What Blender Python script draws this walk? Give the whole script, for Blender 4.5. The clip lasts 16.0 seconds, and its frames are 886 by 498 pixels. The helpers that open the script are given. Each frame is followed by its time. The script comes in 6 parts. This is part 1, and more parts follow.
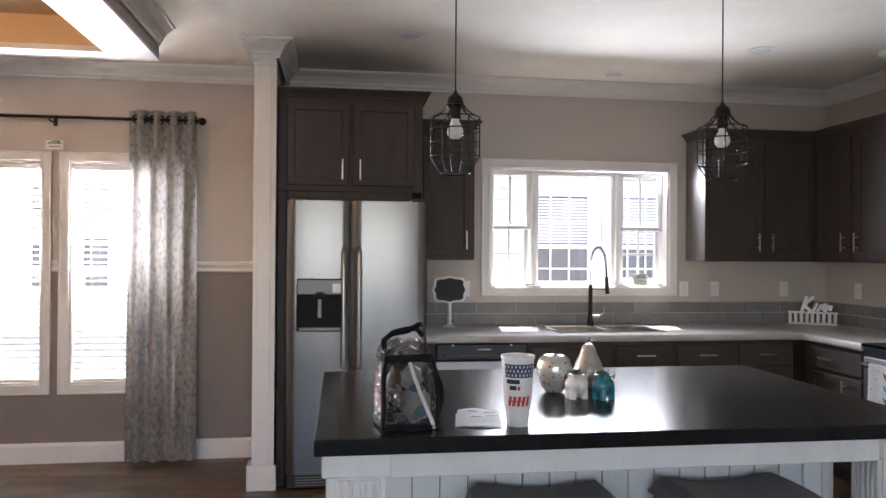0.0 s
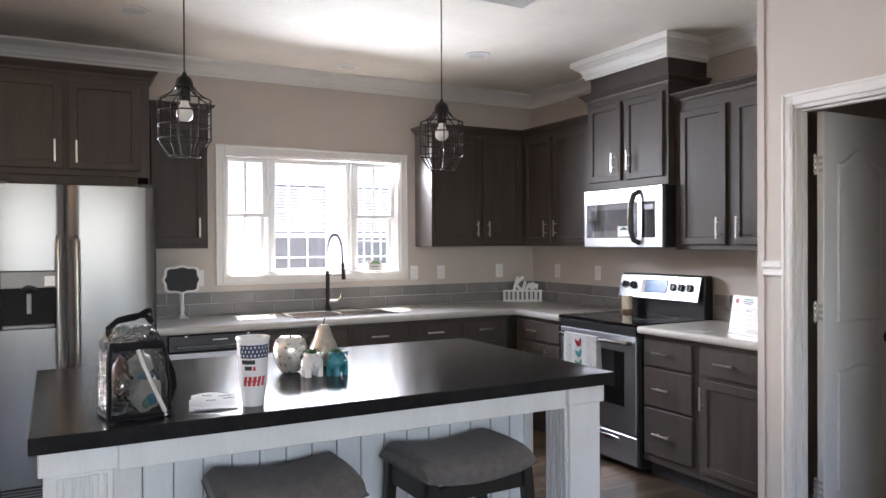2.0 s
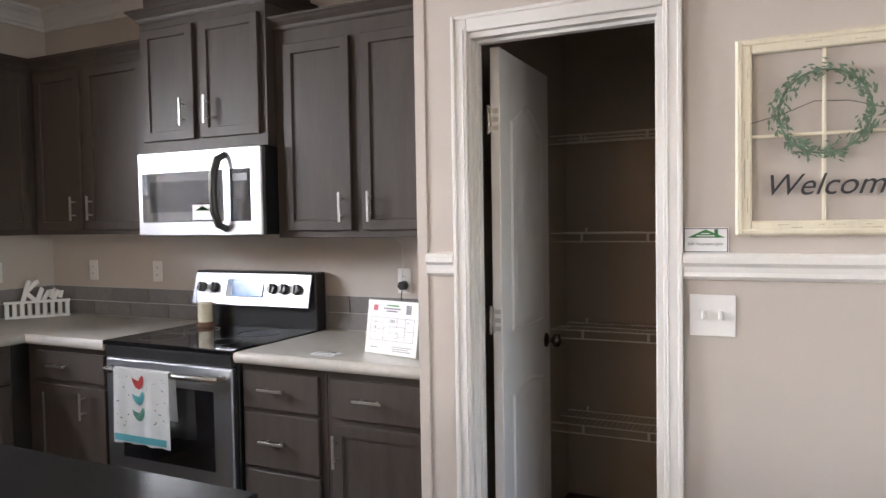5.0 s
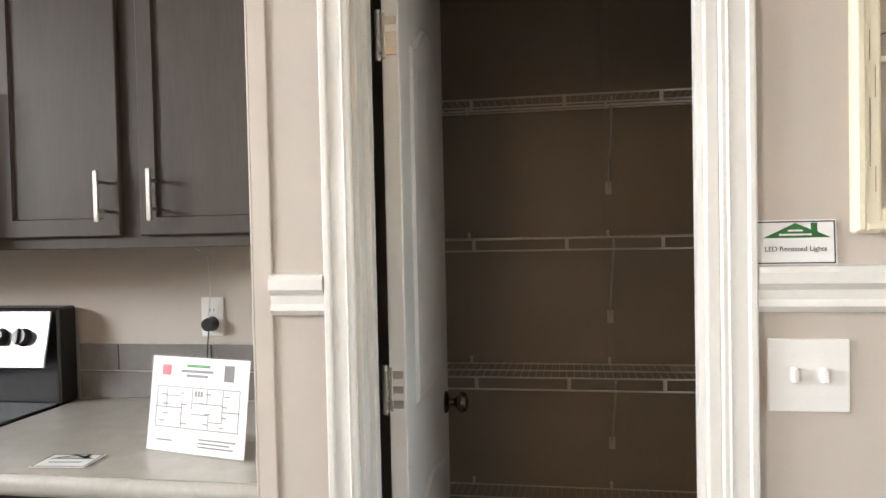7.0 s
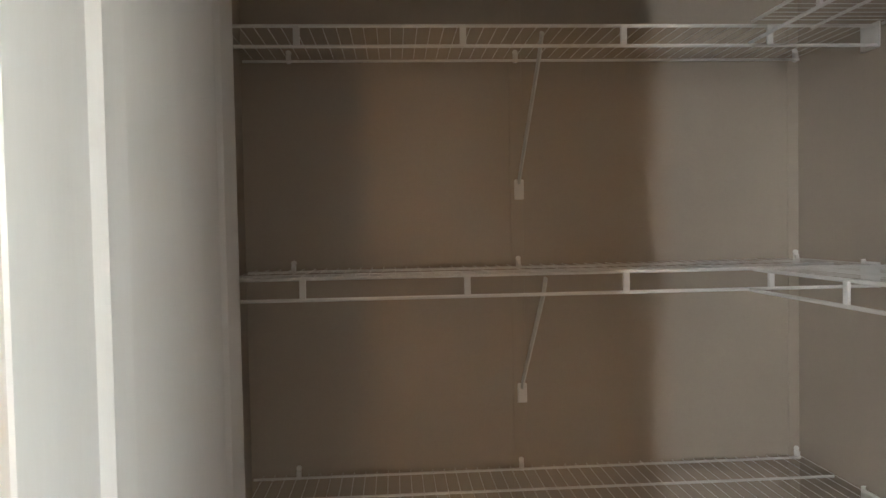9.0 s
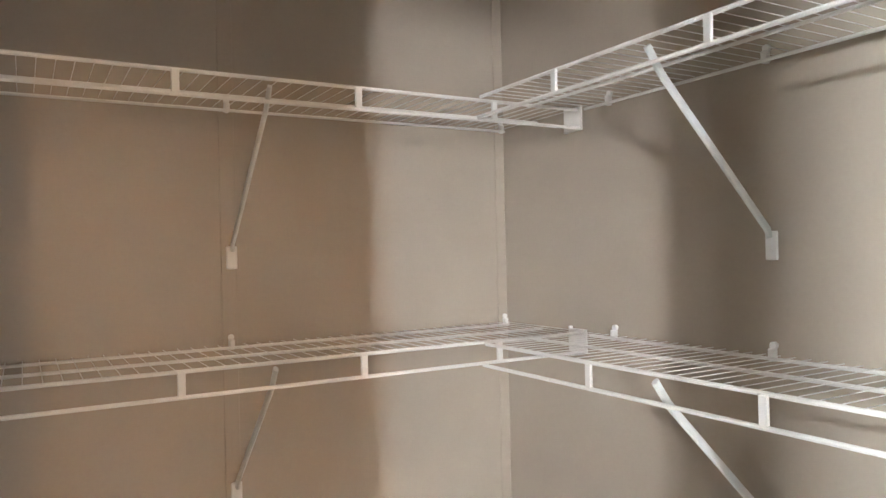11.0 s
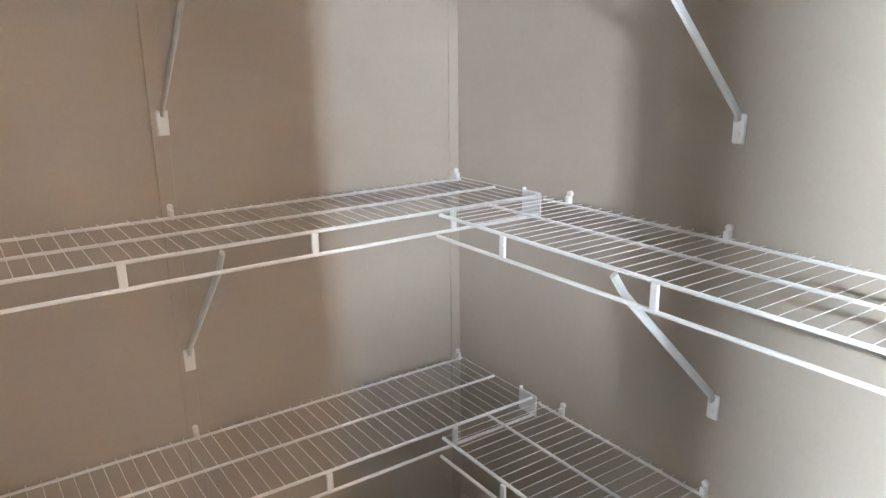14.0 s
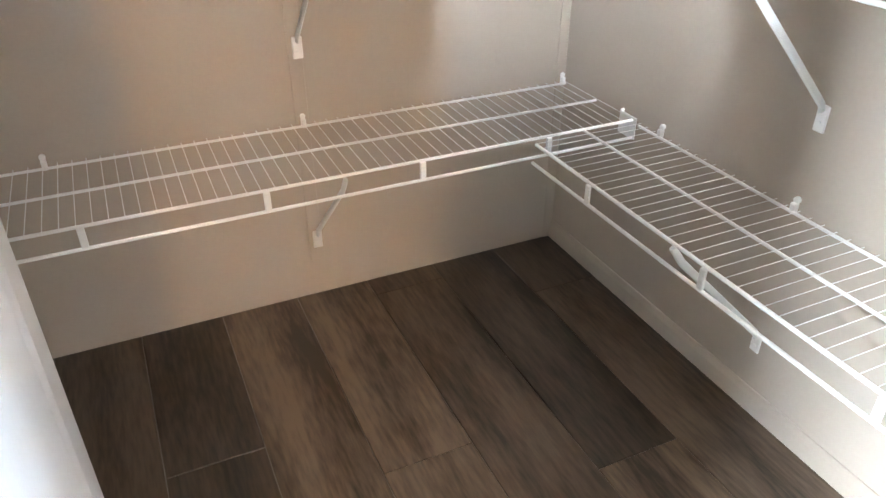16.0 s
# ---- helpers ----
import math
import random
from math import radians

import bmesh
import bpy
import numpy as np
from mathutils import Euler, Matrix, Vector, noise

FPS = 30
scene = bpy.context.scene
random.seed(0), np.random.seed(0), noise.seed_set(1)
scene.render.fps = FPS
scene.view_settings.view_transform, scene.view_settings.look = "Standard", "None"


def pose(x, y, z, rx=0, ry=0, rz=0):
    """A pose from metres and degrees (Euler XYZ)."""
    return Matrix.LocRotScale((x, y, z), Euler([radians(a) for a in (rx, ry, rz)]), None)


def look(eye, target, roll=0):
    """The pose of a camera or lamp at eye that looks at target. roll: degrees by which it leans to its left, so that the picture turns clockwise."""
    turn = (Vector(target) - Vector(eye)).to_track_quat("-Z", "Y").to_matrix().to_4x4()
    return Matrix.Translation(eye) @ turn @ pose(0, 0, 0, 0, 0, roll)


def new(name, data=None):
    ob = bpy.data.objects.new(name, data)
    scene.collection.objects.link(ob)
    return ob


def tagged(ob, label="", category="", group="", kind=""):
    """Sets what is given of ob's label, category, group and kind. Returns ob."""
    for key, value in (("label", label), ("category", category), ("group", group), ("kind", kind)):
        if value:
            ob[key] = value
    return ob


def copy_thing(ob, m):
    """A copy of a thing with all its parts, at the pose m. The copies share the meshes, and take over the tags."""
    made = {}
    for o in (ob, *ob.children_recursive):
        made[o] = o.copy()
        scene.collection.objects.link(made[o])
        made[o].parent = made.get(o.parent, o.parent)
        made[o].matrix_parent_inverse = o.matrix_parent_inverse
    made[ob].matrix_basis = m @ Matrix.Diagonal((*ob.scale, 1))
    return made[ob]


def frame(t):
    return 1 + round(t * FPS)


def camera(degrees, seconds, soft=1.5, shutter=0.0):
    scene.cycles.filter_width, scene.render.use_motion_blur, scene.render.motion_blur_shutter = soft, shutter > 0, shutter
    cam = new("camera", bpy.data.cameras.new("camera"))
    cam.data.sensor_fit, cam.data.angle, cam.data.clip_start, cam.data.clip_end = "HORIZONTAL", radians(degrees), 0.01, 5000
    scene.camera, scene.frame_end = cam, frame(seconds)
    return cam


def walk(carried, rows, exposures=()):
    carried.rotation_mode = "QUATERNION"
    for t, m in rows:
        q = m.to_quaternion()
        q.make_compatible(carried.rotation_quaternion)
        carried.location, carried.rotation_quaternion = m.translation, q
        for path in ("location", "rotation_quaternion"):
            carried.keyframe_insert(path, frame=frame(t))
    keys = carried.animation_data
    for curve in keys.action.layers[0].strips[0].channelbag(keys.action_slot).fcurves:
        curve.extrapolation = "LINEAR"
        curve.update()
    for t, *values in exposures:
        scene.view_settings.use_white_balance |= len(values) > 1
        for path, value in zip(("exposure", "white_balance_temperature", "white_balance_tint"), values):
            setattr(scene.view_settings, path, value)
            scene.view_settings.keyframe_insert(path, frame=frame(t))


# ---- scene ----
cam = camera(62.8, 16.0, soft=1.5)
PATH = [
    (0, (-0.203, -0.005, 1.449), (0.072, 1.976, 1.458), 0.4),
    (0.5, (-0.104, -0.181, 1.437), (0.35, 1.766, 1.439), 0.2),
    (1, (-0.128, -0.219, 1.427), (0.511, 1.676, 1.426), 0.0),
    (1.5, (-0.172, -0.183, 1.427), (0.626, 1.651, 1.417), -0.1),
    (2, (-0.213, -0.112, 1.423), (0.732, 1.651, 1.407), -0.3),
    (2.5, (-0.123, 0.013, 1.42), (0.974, 1.685, 1.391), -0.4),
    (3, (-0.027, 0.238, 1.44), (1.227, 1.796, 1.397), -0.7),
    (3.5, (0.034, 0.507, 1.451), (1.437, 1.931, 1.41), -0.7),
    (4, (0.198, 0.73, 1.422), (1.756, 1.984, 1.381), -0.8),
    (4.2, (0.286, 0.81, 1.454), (1.9, 1.99, 1.401), -0.9),
    (6.3, (1.207, 1.637, 1.408), (3.146, 2.128, 1.356), -0.9),
    (6.5, (1.306, 1.703, 1.425), (3.254, 2.153, 1.377), -1.0),
    (7, (1.592, 1.74, 1.402), (3.562, 2.083, 1.351), -1.2),
    (7.5, (1.901, 1.776, 1.406), (3.885, 2.027, 1.351), -1.0),
    (8, (2.177, 1.876, 1.444), (4.17, 2.038, 1.376), -1.0),
    (8.5, (2.441, 1.881, 1.43), (4.439, 1.93, 1.365), -1.1),
    (9, (2.649, 1.884, 1.462), (4.643, 1.75, 1.4), -1.1),
    (9.5, (2.751, 1.948, 1.554), (4.717, 1.585, 1.511), -1.1),
    (10, (2.797, 2.007, 1.596), (4.694, 1.373, 1.598), -0.8),
    (10.2, (2.803, 1.993, 1.615), (4.66, 1.251, 1.619), -0.9),
    (12.3, (2.908, 1.935, 1.338), (4.547, 0.791, 1.288), -1.2),
    (12.5, (2.914, 1.929, 1.32), (4.55, 0.782, 1.212), -1.2),
    (13, (2.924, 1.926, 1.277), (4.545, 0.782, 1.026), -1.2),
    (13.5, (2.918, 1.925, 1.24), (4.522, 0.799, 0.842), -1.1),
    (14, (2.912, 1.935, 1.199), (4.5, 0.842, 0.667), -0.8),
    (14.5, (2.908, 1.932, 1.153), (4.489, 0.903, 0.488), -0.5),
    (15, (2.892, 1.905, 1.112), (4.469, 0.974, 0.309), -0.1),
    (15.5, (2.872, 1.89, 1.06), (4.44, 1.075, 0.123), 0.1),
    (16, (2.825, 1.942, 1.049), (4.367, 1.235, -0.01), 0.0),
]
EXPOSURES = [(0.0, 3.0, 6350, 18), (2.0, 3.4, 6350, 17), (4.2, 3.4, 6450, 17), (6.5, 3.65, 6900, 13), (7.5, 3.7, 6850, 11), (8.5, 4.4, 6500, 9), (9.0, 4.7, 6700, 10), (10.2, 5.65, 6800, 13), (12.4, 6.05, 5900, 10), (14.5, 6.15, 5800, 9), (16.0, 6.75, 5900, 10)]
walk(cam, [(t, look(eye, target, roll)) for t, eye, target, roll in PATH], EXPOSURES)

# ---- light ----
world = bpy.data.worlds.new("daylight")
scene.world = world
world.use_nodes = True
_wn = world.node_tree.nodes
_sky = _wn.new("ShaderNodeTexSky")
_sky.sky_type = "NISHITA"
_sky.sun_disc = False
SUN_ELEV, SUN_TURN = 62.0, 4.0
_sky.sun_elevation, _sky.sun_rotation = radians(SUN_ELEV), radians(SUN_TURN)
world.node_tree.links.new(_sky.outputs[0], _wn["Background"].inputs[0])
_wn["Background"].inputs[1].default_value = 0.15
sun = new("sun", bpy.data.lights.new("sun", "SUN"))
sun.data.energy, sun.data.angle, sun.data.color = 5.0, radians(0.5), (1.0, 0.95, 0.87)
_e, _a = radians(SUN_ELEV), radians(SUN_TURN)
sun.matrix_world = look((math.sin(_a) * math.cos(_e) * 30, math.cos(_a) * math.cos(_e) * 30, math.sin(_e) * 30), (0, 0, 0))


def window_light(name, eye, target, w, h, watts, color=(0.93, 0.96, 1.0)):
    ob = new(name, bpy.data.lights.new(name, "AREA"))
    ob.data.shape, ob.data.size, ob.data.size_y, ob.data.energy, ob.data.color = "RECTANGLE", w, h, watts, color
    ob.matrix_world = look(eye, target)
    return ob


# daylight of the dining windows, outside their blinds, and of the living room windows behind
window_light("daylight_dining", (-2.6, 5.44, 1.63), (-2.4, 0, 1.0), 0.74, 0.80, 34)
window_light("daylight_dining", (-1.85, 5.44, 1.63), (-1.58, 0, 1.0), 0.38, 0.80, 17.5)
window_light("daylight_living", (-0.35, -3.42, 1.55), (-0.35, 5, 4.6), 3.6, 1.25, 3.5)
# the sky over the neighbor's roof, in the upper part of the kitchen window
window_light("daylight_kitchen", (1.57, 5.285, 2.005), (1.8, 0, 0.85), 1.34, 0.11, 6.8, (0.88, 0.95, 1.0)).data.spread = radians(117)
_tray = new("tray_lamp", bpy.data.lights.new("tray_lamp", "POINT"))
_tray.data.energy, _tray.data.color, _tray.data.shadow_soft_size = 4.6, (1.0, 0.58, 0.25), 0.10
_tray.location = (-2.6, 2.6, 2.56)

# ---- materials ----


def mat(name, color, rough=0.6, metal=0.0, var=0.12, scale=6.0, bump=0.0, bscale=60.0, stretch=(1, 1, 1), color2=None, sheen=0.0, per=0.0, coat=0.0, spec=0.5, detail=5.0, sharp=None, rvar=0.0):
    """A principled material with two scales of variation in colour, gloss and relief."""
    m = bpy.data.materials.new(name)
    m.use_nodes = True
    n, l = m.node_tree.nodes, m.node_tree.links
    b = n["Principled BSDF"]
    tc = n.new("ShaderNodeTexCoord")
    mp = n.new("ShaderNodeMapping")
    mp.inputs["Scale"].default_value = stretch
    l.new(tc.outputs["Object"], mp.inputs[0])
    vec = mp.outputs[0]
    if per:
        oi = n.new("ShaderNodeObjectInfo")
        ad = n.new("ShaderNodeVectorMath")
        ad.operation = "ADD"
        sc = n.new("ShaderNodeMath")
        sc.operation = "MULTIPLY"
        sc.inputs[1].default_value = 37.0
        l.new(oi.outputs["Random"], sc.inputs[0])
        l.new(vec, ad.inputs[0])
        l.new(sc.outputs[0], ad.inputs[1])
        vec = ad.outputs[0]
    big, fine = n.new("ShaderNodeTexNoise"), n.new("ShaderNodeTexNoise")
    big.inputs["Scale"].default_value, big.inputs["Detail"].default_value = scale, detail
    fine.inputs["Scale"].default_value, fine.inputs["Detail"].default_value = bscale, 4
    l.new(vec, big.inputs["Vector"])
    l.new(vec, fine.inputs["Vector"])
    mixf = n.new("ShaderNodeMath")
    mixf.operation = "MULTIPLY_ADD"
    mixf.inputs[1].default_value, mixf.inputs[2].default_value = 0.35, 0.0
    l.new(fine.outputs[0], mixf.inputs[0])
    addf = n.new("ShaderNodeMath")
    addf.operation = "MULTIPLY_ADD"
    addf.inputs[1].default_value = 0.65
    l.new(big.outputs[0], addf.inputs[0])
    l.new(mixf.outputs[0], addf.inputs[2])
    fac = addf.outputs[0]
    ramp = n.new("ShaderNodeValToRGB")
    lo, hi = sharp or (0.3, 0.7)
    c2 = color2 or tuple(min(1, c * (1 + var)) for c in color)
    c1 = color if color2 else tuple(c * (1 - var) for c in color)
    ramp.color_ramp.elements[0].position, ramp.color_ramp.elements[1].position = lo, hi
    ramp.color_ramp.elements[0].color, ramp.color_ramp.elements[1].color = (*c1, 1), (*c2, 1)
    l.new(fac, ramp.inputs[0])
    out = ramp.outputs[0]
    if per:
        hs = n.new("ShaderNodeHueSaturation")
        mr = n.new("ShaderNodeMapRange")
        mr.inputs[3].default_value, mr.inputs[4].default_value = 1 - per, 1 + per
        l.new(oi.outputs["Random"], mr.inputs[0])
        l.new(mr.outputs[0], hs.inputs["Value"])
        l.new(out, hs.inputs["Color"])
        out = hs.outputs[0]
    l.new(out, b.inputs["Base Color"])
    b.inputs["Roughness"].default_value, b.inputs["Metallic"].default_value = rough, metal
    b.inputs["Specular IOR Level"].default_value = spec
    if rvar:
        rr = n.new("ShaderNodeMapRange")
        rr.inputs[1].default_value, rr.inputs[2].default_value = 0.3, 0.7
        rr.inputs[3].default_value, rr.inputs[4].default_value = max(0.02, rough - rvar), rough + rvar
        l.new(fac, rr.inputs[0])
        l.new(rr.outputs[0], b.inputs["Roughness"])
    if coat:
        b.inputs["Coat Weight"].default_value, b.inputs["Coat Roughness"].default_value = coat, 0.05
    if sheen:
        b.inputs["Sheen Weight"].default_value = sheen
    if bump:
        bp = n.new("ShaderNodeBump")
        bp.inputs["Strength"].default_value, bp.inputs["Distance"].default_value = bump, 0.004
        l.new(fine.outputs[0], bp.inputs["Height"])
        l.new(bp.outputs[0], b.inputs["Normal"])
    return m


M_WALL = mat("wall_paint_greige", (0.53, 0.474, 0.425), 0.7, var=0.03, scale=3, bump=0.05, bscale=220)
M_LOWER = mat("wall_panel_taupe", (0.235, 0.20, 0.18), 0.65, var=0.05, scale=3, bump=0.04, bscale=200)
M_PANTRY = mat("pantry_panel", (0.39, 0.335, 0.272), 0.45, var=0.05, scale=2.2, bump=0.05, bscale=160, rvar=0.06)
M_CEIL = mat("ceiling_knockdown", (0.84, 0.79, 0.71), 0.85, var=0.05, scale=4, bump=0.6, bscale=28)
# tan paint, with the warm lamp's orange glow put into its colour
M_TRAY = mat("tray_glow_paint", (0.66, 0.47, 0.28), 0.8, var=0.03)
M_TRIM = mat("trim_white", (0.74, 0.72, 0.69), 0.4, var=0.03, scale=8, bump=0.03, bscale=90)
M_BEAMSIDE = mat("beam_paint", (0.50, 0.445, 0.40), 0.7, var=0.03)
M_CAB = mat("cabinet_stain", (0.056, 0.044, 0.037), 0.52, spec=0.28, var=0.22, scale=3.2, bump=0.10, bscale=26, stretch=(6, 6, 0.7), rvar=0.08)
M_CABSIDE = mat("cabinet_side_laminate", (0.12, 0.105, 0.095), 0.45, var=0.12, scale=3, bump=0.05, bscale=30, stretch=(6, 6, 0.7))
M_CABIN = mat("cabinet_dark", (0.03, 0.026, 0.024), 0.6)
M_SS = mat("stainless", (0.20, 0.196, 0.194), 0.26, 1.0, var=0.015, scale=1.5, bscale=8)
M_SSR = mat("stainless_satin", (0.36, 0.365, 0.375), 0.36, 1.0, var=0.04, scale=2.5)
M_SSH = mat("stainless_horizontal", (0.42, 0.41, 0.395), 0.24, 1.0, var=0.05, scale=2, bump=0.02, bscale=80, stretch=(14, 0.5, 14))
M_NICKEL = mat("brushed_nickel", (0.52, 0.50, 0.465), 0.30, 1.0, var=0.05, scale=20)
M_CHROME = mat("chrome", (0.75, 0.75, 0.76), 0.08, 1.0, var=0.03)
M_BLACK = mat("black_plastic", (0.012, 0.012, 0.013), 0.35, var=0.2, scale=12)
M_BLACKGL = mat("black_glass", (0.006, 0.006, 0.007), 0.06, var=0.2, scale=5, coat=0.5)
M_BLACKM = mat("black_metal", (0.014, 0.013, 0.013), 0.45, 0.6, var=0.2, scale=30)
M_COUNTER = mat("counter_laminate", (0.36, 0.34, 0.305), 0.30, color2=(0.49, 0.465, 0.425), scale=16, bump=0.01, bscale=90, sharp=(0.25, 0.75), detail=3.0)
M_ISLTOP = mat("island_top_laminate", (0.010, 0.010, 0.011), 0.19, spec=0.13, color2=(0.020, 0.019, 0.018), scale=14, rvar=0.02)
M_TILE = mat("tile_gray", (0.22, 0.21, 0.205), 0.16, var=0.14, scale=7, per=0.10, bump=0.02, bscale=40)
M_GROUT = mat("grout", (0.50, 0.49, 0.47), 0.9, var=0.08, scale=40)
M_DISTRESS = mat("distressed_white", (0.70, 0.685, 0.65), 0.5, var=0.06, scale=3.0, bump=0.08, bscale=30, stretch=(5, 5, 0.8), color2=(0.80, 0.79, 0.765))
M_GROOVE = mat("groove_shadow_paint", (0.22, 0.20, 0.18), 0.8)
M_FABRIC = mat("stool_fabric", (0.115, 0.102, 0.094), 0.9, var=0.28, scale=38, bump=0.6, bscale=240, sheen=0.25)
M_STOOL = mat("stool_wood_black", (0.014, 0.012, 0.011), 0.4, var=0.25, scale=8, stretch=(5, 5, 0.6))
M_WOOD = mat("floor_plank_wood", (0.030, 0.0185, 0.011), 0.40, var=0.5, scale=2.6, bump=0.08, bscale=24, stretch=(0.7, 4.6, 3), per=0.42, color2=(0.150, 0.103, 0.066), detail=9, rvar=0.07, sharp=(0.39, 0.61))
M_WIRE = mat("wire_white_vinyl", (0.78, 0.775, 0.75), 0.35, var=0.04, scale=30)
M_GREYM = mat("strut_grey_paint", (0.60, 0.62, 0.60), 0.4, var=0.05, scale=20)
M_WHITEPL = mat("white_plastic", (0.80, 0.79, 0.77), 0.35, var=0.02, scale=20)
M_DOOR = mat("door_white", (0.74, 0.73, 0.715), 0.38, var=0.03, scale=5, bump=0.05, bscale=70, stretch=(4, 4, 0.6))
M_PAPER = mat("paper_white", (0.78, 0.78, 0.78), 0.6, var=0.02, scale=10)
M_SIGNGREEN = mat("sign_green", (0.06, 0.28, 0.09), 0.6)
M_MWGLASS = mat("microwave_glass", (0.02, 0.02, 0.022), 0.05, var=0.2, scale=5, spec=1.0, coat=1.0)
M_VINYL = mat("window_vinyl", (0.82, 0.82, 0.80), 0.3, var=0.02)
M_BLIND = mat("blind_slat", (0.80, 0.79, 0.76), 0.45, var=0.03)


def glass_mat(name, tint=(1, 1, 1), rough=0.0, gloss=0.04):
    m = bpy.data.materials.new(name)
    m.use_nodes = True
    n, l = m.node_tree.nodes, m.node_tree.links
    n.remove(n["Principled BSDF"])
    tr, gl, mx = n.new("ShaderNodeBsdfTransparent"), n.new("ShaderNodeBsdfGlossy"), n.new("ShaderNodeMixShader")
    lw = n.new("ShaderNodeLayerWeight")
    lw.inputs[0].default_value = 0.5
    pw, fr = n.new("ShaderNodeMath"), n.new("ShaderNodeMath")
    pw.operation, fr.operation = "POWER", "MULTIPLY_ADD"
    pw.inputs[1].default_value, fr.inputs[1].default_value, fr.inputs[2].default_value = 4.0, 0.9, gloss
    l.new(lw.outputs["Facing"], pw.inputs[0])
    l.new(pw.outputs[0], fr.inputs[0])
    tr.inputs[0].default_value, gl.inputs[1].default_value = (*tint, 1), rough
    l.new(fr.outputs[0], mx.inputs[0])
    l.new(tr.outputs[0], mx.inputs[1])
    l.new(gl.outputs[0], mx.inputs[2])
    l.new(mx.outputs[0], n["Material Output"].inputs[0])
    return m


M_GLASS = glass_mat("window_glass")
M_PANE = glass_mat("dull_glass", rough=0.3, gloss=0.008)

# ---- builders ----


def thing(name, label, category, m=None, group="", kind=""):
    ob = new(name)
    ob.empty_display_size = 0.1
    if m is not None:
        ob.matrix_world = m
    return tagged(ob, label, category, group, kind)


def part(name, bm, material, parent=None, label="", smooth=False):
    me = bpy.data.meshes.new(name)
    bmesh.ops.recalc_face_normals(bm, faces=bm.faces)
    bm.to_mesh(me)
    bm.free()
    for mm in material if isinstance(material, (list, tuple)) else [material]:
        me.materials.append(mm)
    if smooth:
        me.polygons.foreach_set("use_smooth", [True] * len(me.polygons))
        if len(me.polygons):
            me.set_sharp_from_angle(angle=radians(40))
    ob = new(name, me)
    ob.parent = parent
    return tagged(ob, label)


def add_box(bm, lo, hi, bevel=0.0, seg=1):
    c = [(a + b) / 2 for a, b in zip(lo, hi)]
    s = [abs(b - a) for a, b in zip(lo, hi)]
    r = bmesh.ops.create_cube(bm, size=1.0, matrix=Matrix.Translation(c) @ Matrix.Diagonal((*s, 1)))
    if bevel:
        es = list({e for v in r["verts"] for e in v.link_edges})
        bmesh.ops.bevel(bm, geom=es, offset=min(bevel, 0.45 * min(s)), segments=seg, profile=0.5, affect="EDGES")
    return bm


def box(name, lo, hi, material, parent=None, bevel=0.002, label="", seg=1):
    return part(name, add_box(bmesh.new(), lo, hi, bevel, seg), material, parent, label)


def boxes(name, items, material, parent=None, bevel=0.0, label=""):
    bm = bmesh.new()
    for lo, hi in items:
        add_box(bm, lo, hi, bevel)
    return part(name, bm, material, parent, label)


def add_cyl(bm, p0, p1, r0, r1=None, seg=14, caps=True):
    p0, p1 = Vector(p0), Vector(p1)
    d = p1 - p0
    m = Matrix.Translation((p0 + p1) / 2) @ d.to_track_quat("Z", "Y").to_matrix().to_4x4()
    bmesh.ops.create_cone(bm, cap_ends=caps, segments=seg, radius1=r0, radius2=r0 if r1 is None else r1, depth=d.length, matrix=m)
    return bm


def cyl(name, p0, p1, r, material, parent=None, seg=14, label="", r1=None):
    return part(name, add_cyl(bmesh.new(), p0, p1, r, r1, seg), material, parent, label, smooth=True)


def add_lathe(bm, prof, loc=(0, 0, 0), seg=28, squash=(1, 1)):
    rings = []
    for r, z in prof:
        if r < 1e-5:
            rings.append([bm.verts.new((loc[0], loc[1], loc[2] + z))])
        else:
            rings.append([bm.verts.new((loc[0] + r * squash[0] * math.cos(2 * math.pi * k / seg), loc[1] + r * squash[1] * math.sin(2 * math.pi * k / seg), loc[2] + z)) for k in range(seg)])
    for a, b in zip(rings, rings[1:]):
        for k in range(seg):
            k2 = (k + 1) % seg
            if len(a) == 1 and len(b) == 1:
                continue
            if len(a) == 1:
                bm.faces.new((a[0], b[k], b[k2]))
            elif len(b) == 1:
                bm.faces.new((a[k], a[k2], b[0]))
            else:
                bm.faces.new((a[k], a[k2], b[k2], b[k]))
    return bm


def lathe(name, prof, material, parent=None, loc=(0, 0, 0), seg=28, label="", squash=(1, 1)):
    return part(name, add_lathe(bmesh.new(), prof, loc, seg, squash), material, parent, label, smooth=True)


def add_tube(bm, pts, r, seg=8, flat=1.0, closed=False):
    """A round (or flattened) rod along a run of points."""
    pts = [Vector(p) for p in pts]
    n = len(pts)
    rings, last = [], None
    for i, p in enumerate(pts):
        if closed:
            d = pts[(i + 1) % n] - pts[i - 1]
        else:
            d = pts[min(i + 1, n - 1)] - pts[max(i - 1, 0)]
        d.normalize()
        ref = last if last is not None else (Vector((0, 0, 1)) if abs(d.z) < 0.9 else Vector((1, 0, 0)))
        u = (ref - d * ref.dot(d)).normalized()
        last = u
        v = d.cross(u)
        rings.append([bm.verts.new(p + u * (r * math.cos(2 * math.pi * k / seg)) + v * (r * flat * math.sin(2 * math.pi * k / seg))) for k in range(seg)])
    pairs = list(zip(rings, rings[1:])) + ([(rings[-1], rings[0])] if closed else [])
    for a, b in pairs:
        for k in range(seg):
            bm.faces.new((a[k], a[(k + 1) % seg], b[(k + 1) % seg], b[k]))
    if not closed:
        bm.faces.new(rings[0][::-1])
        bm.faces.new(rings[-1])
    return bm


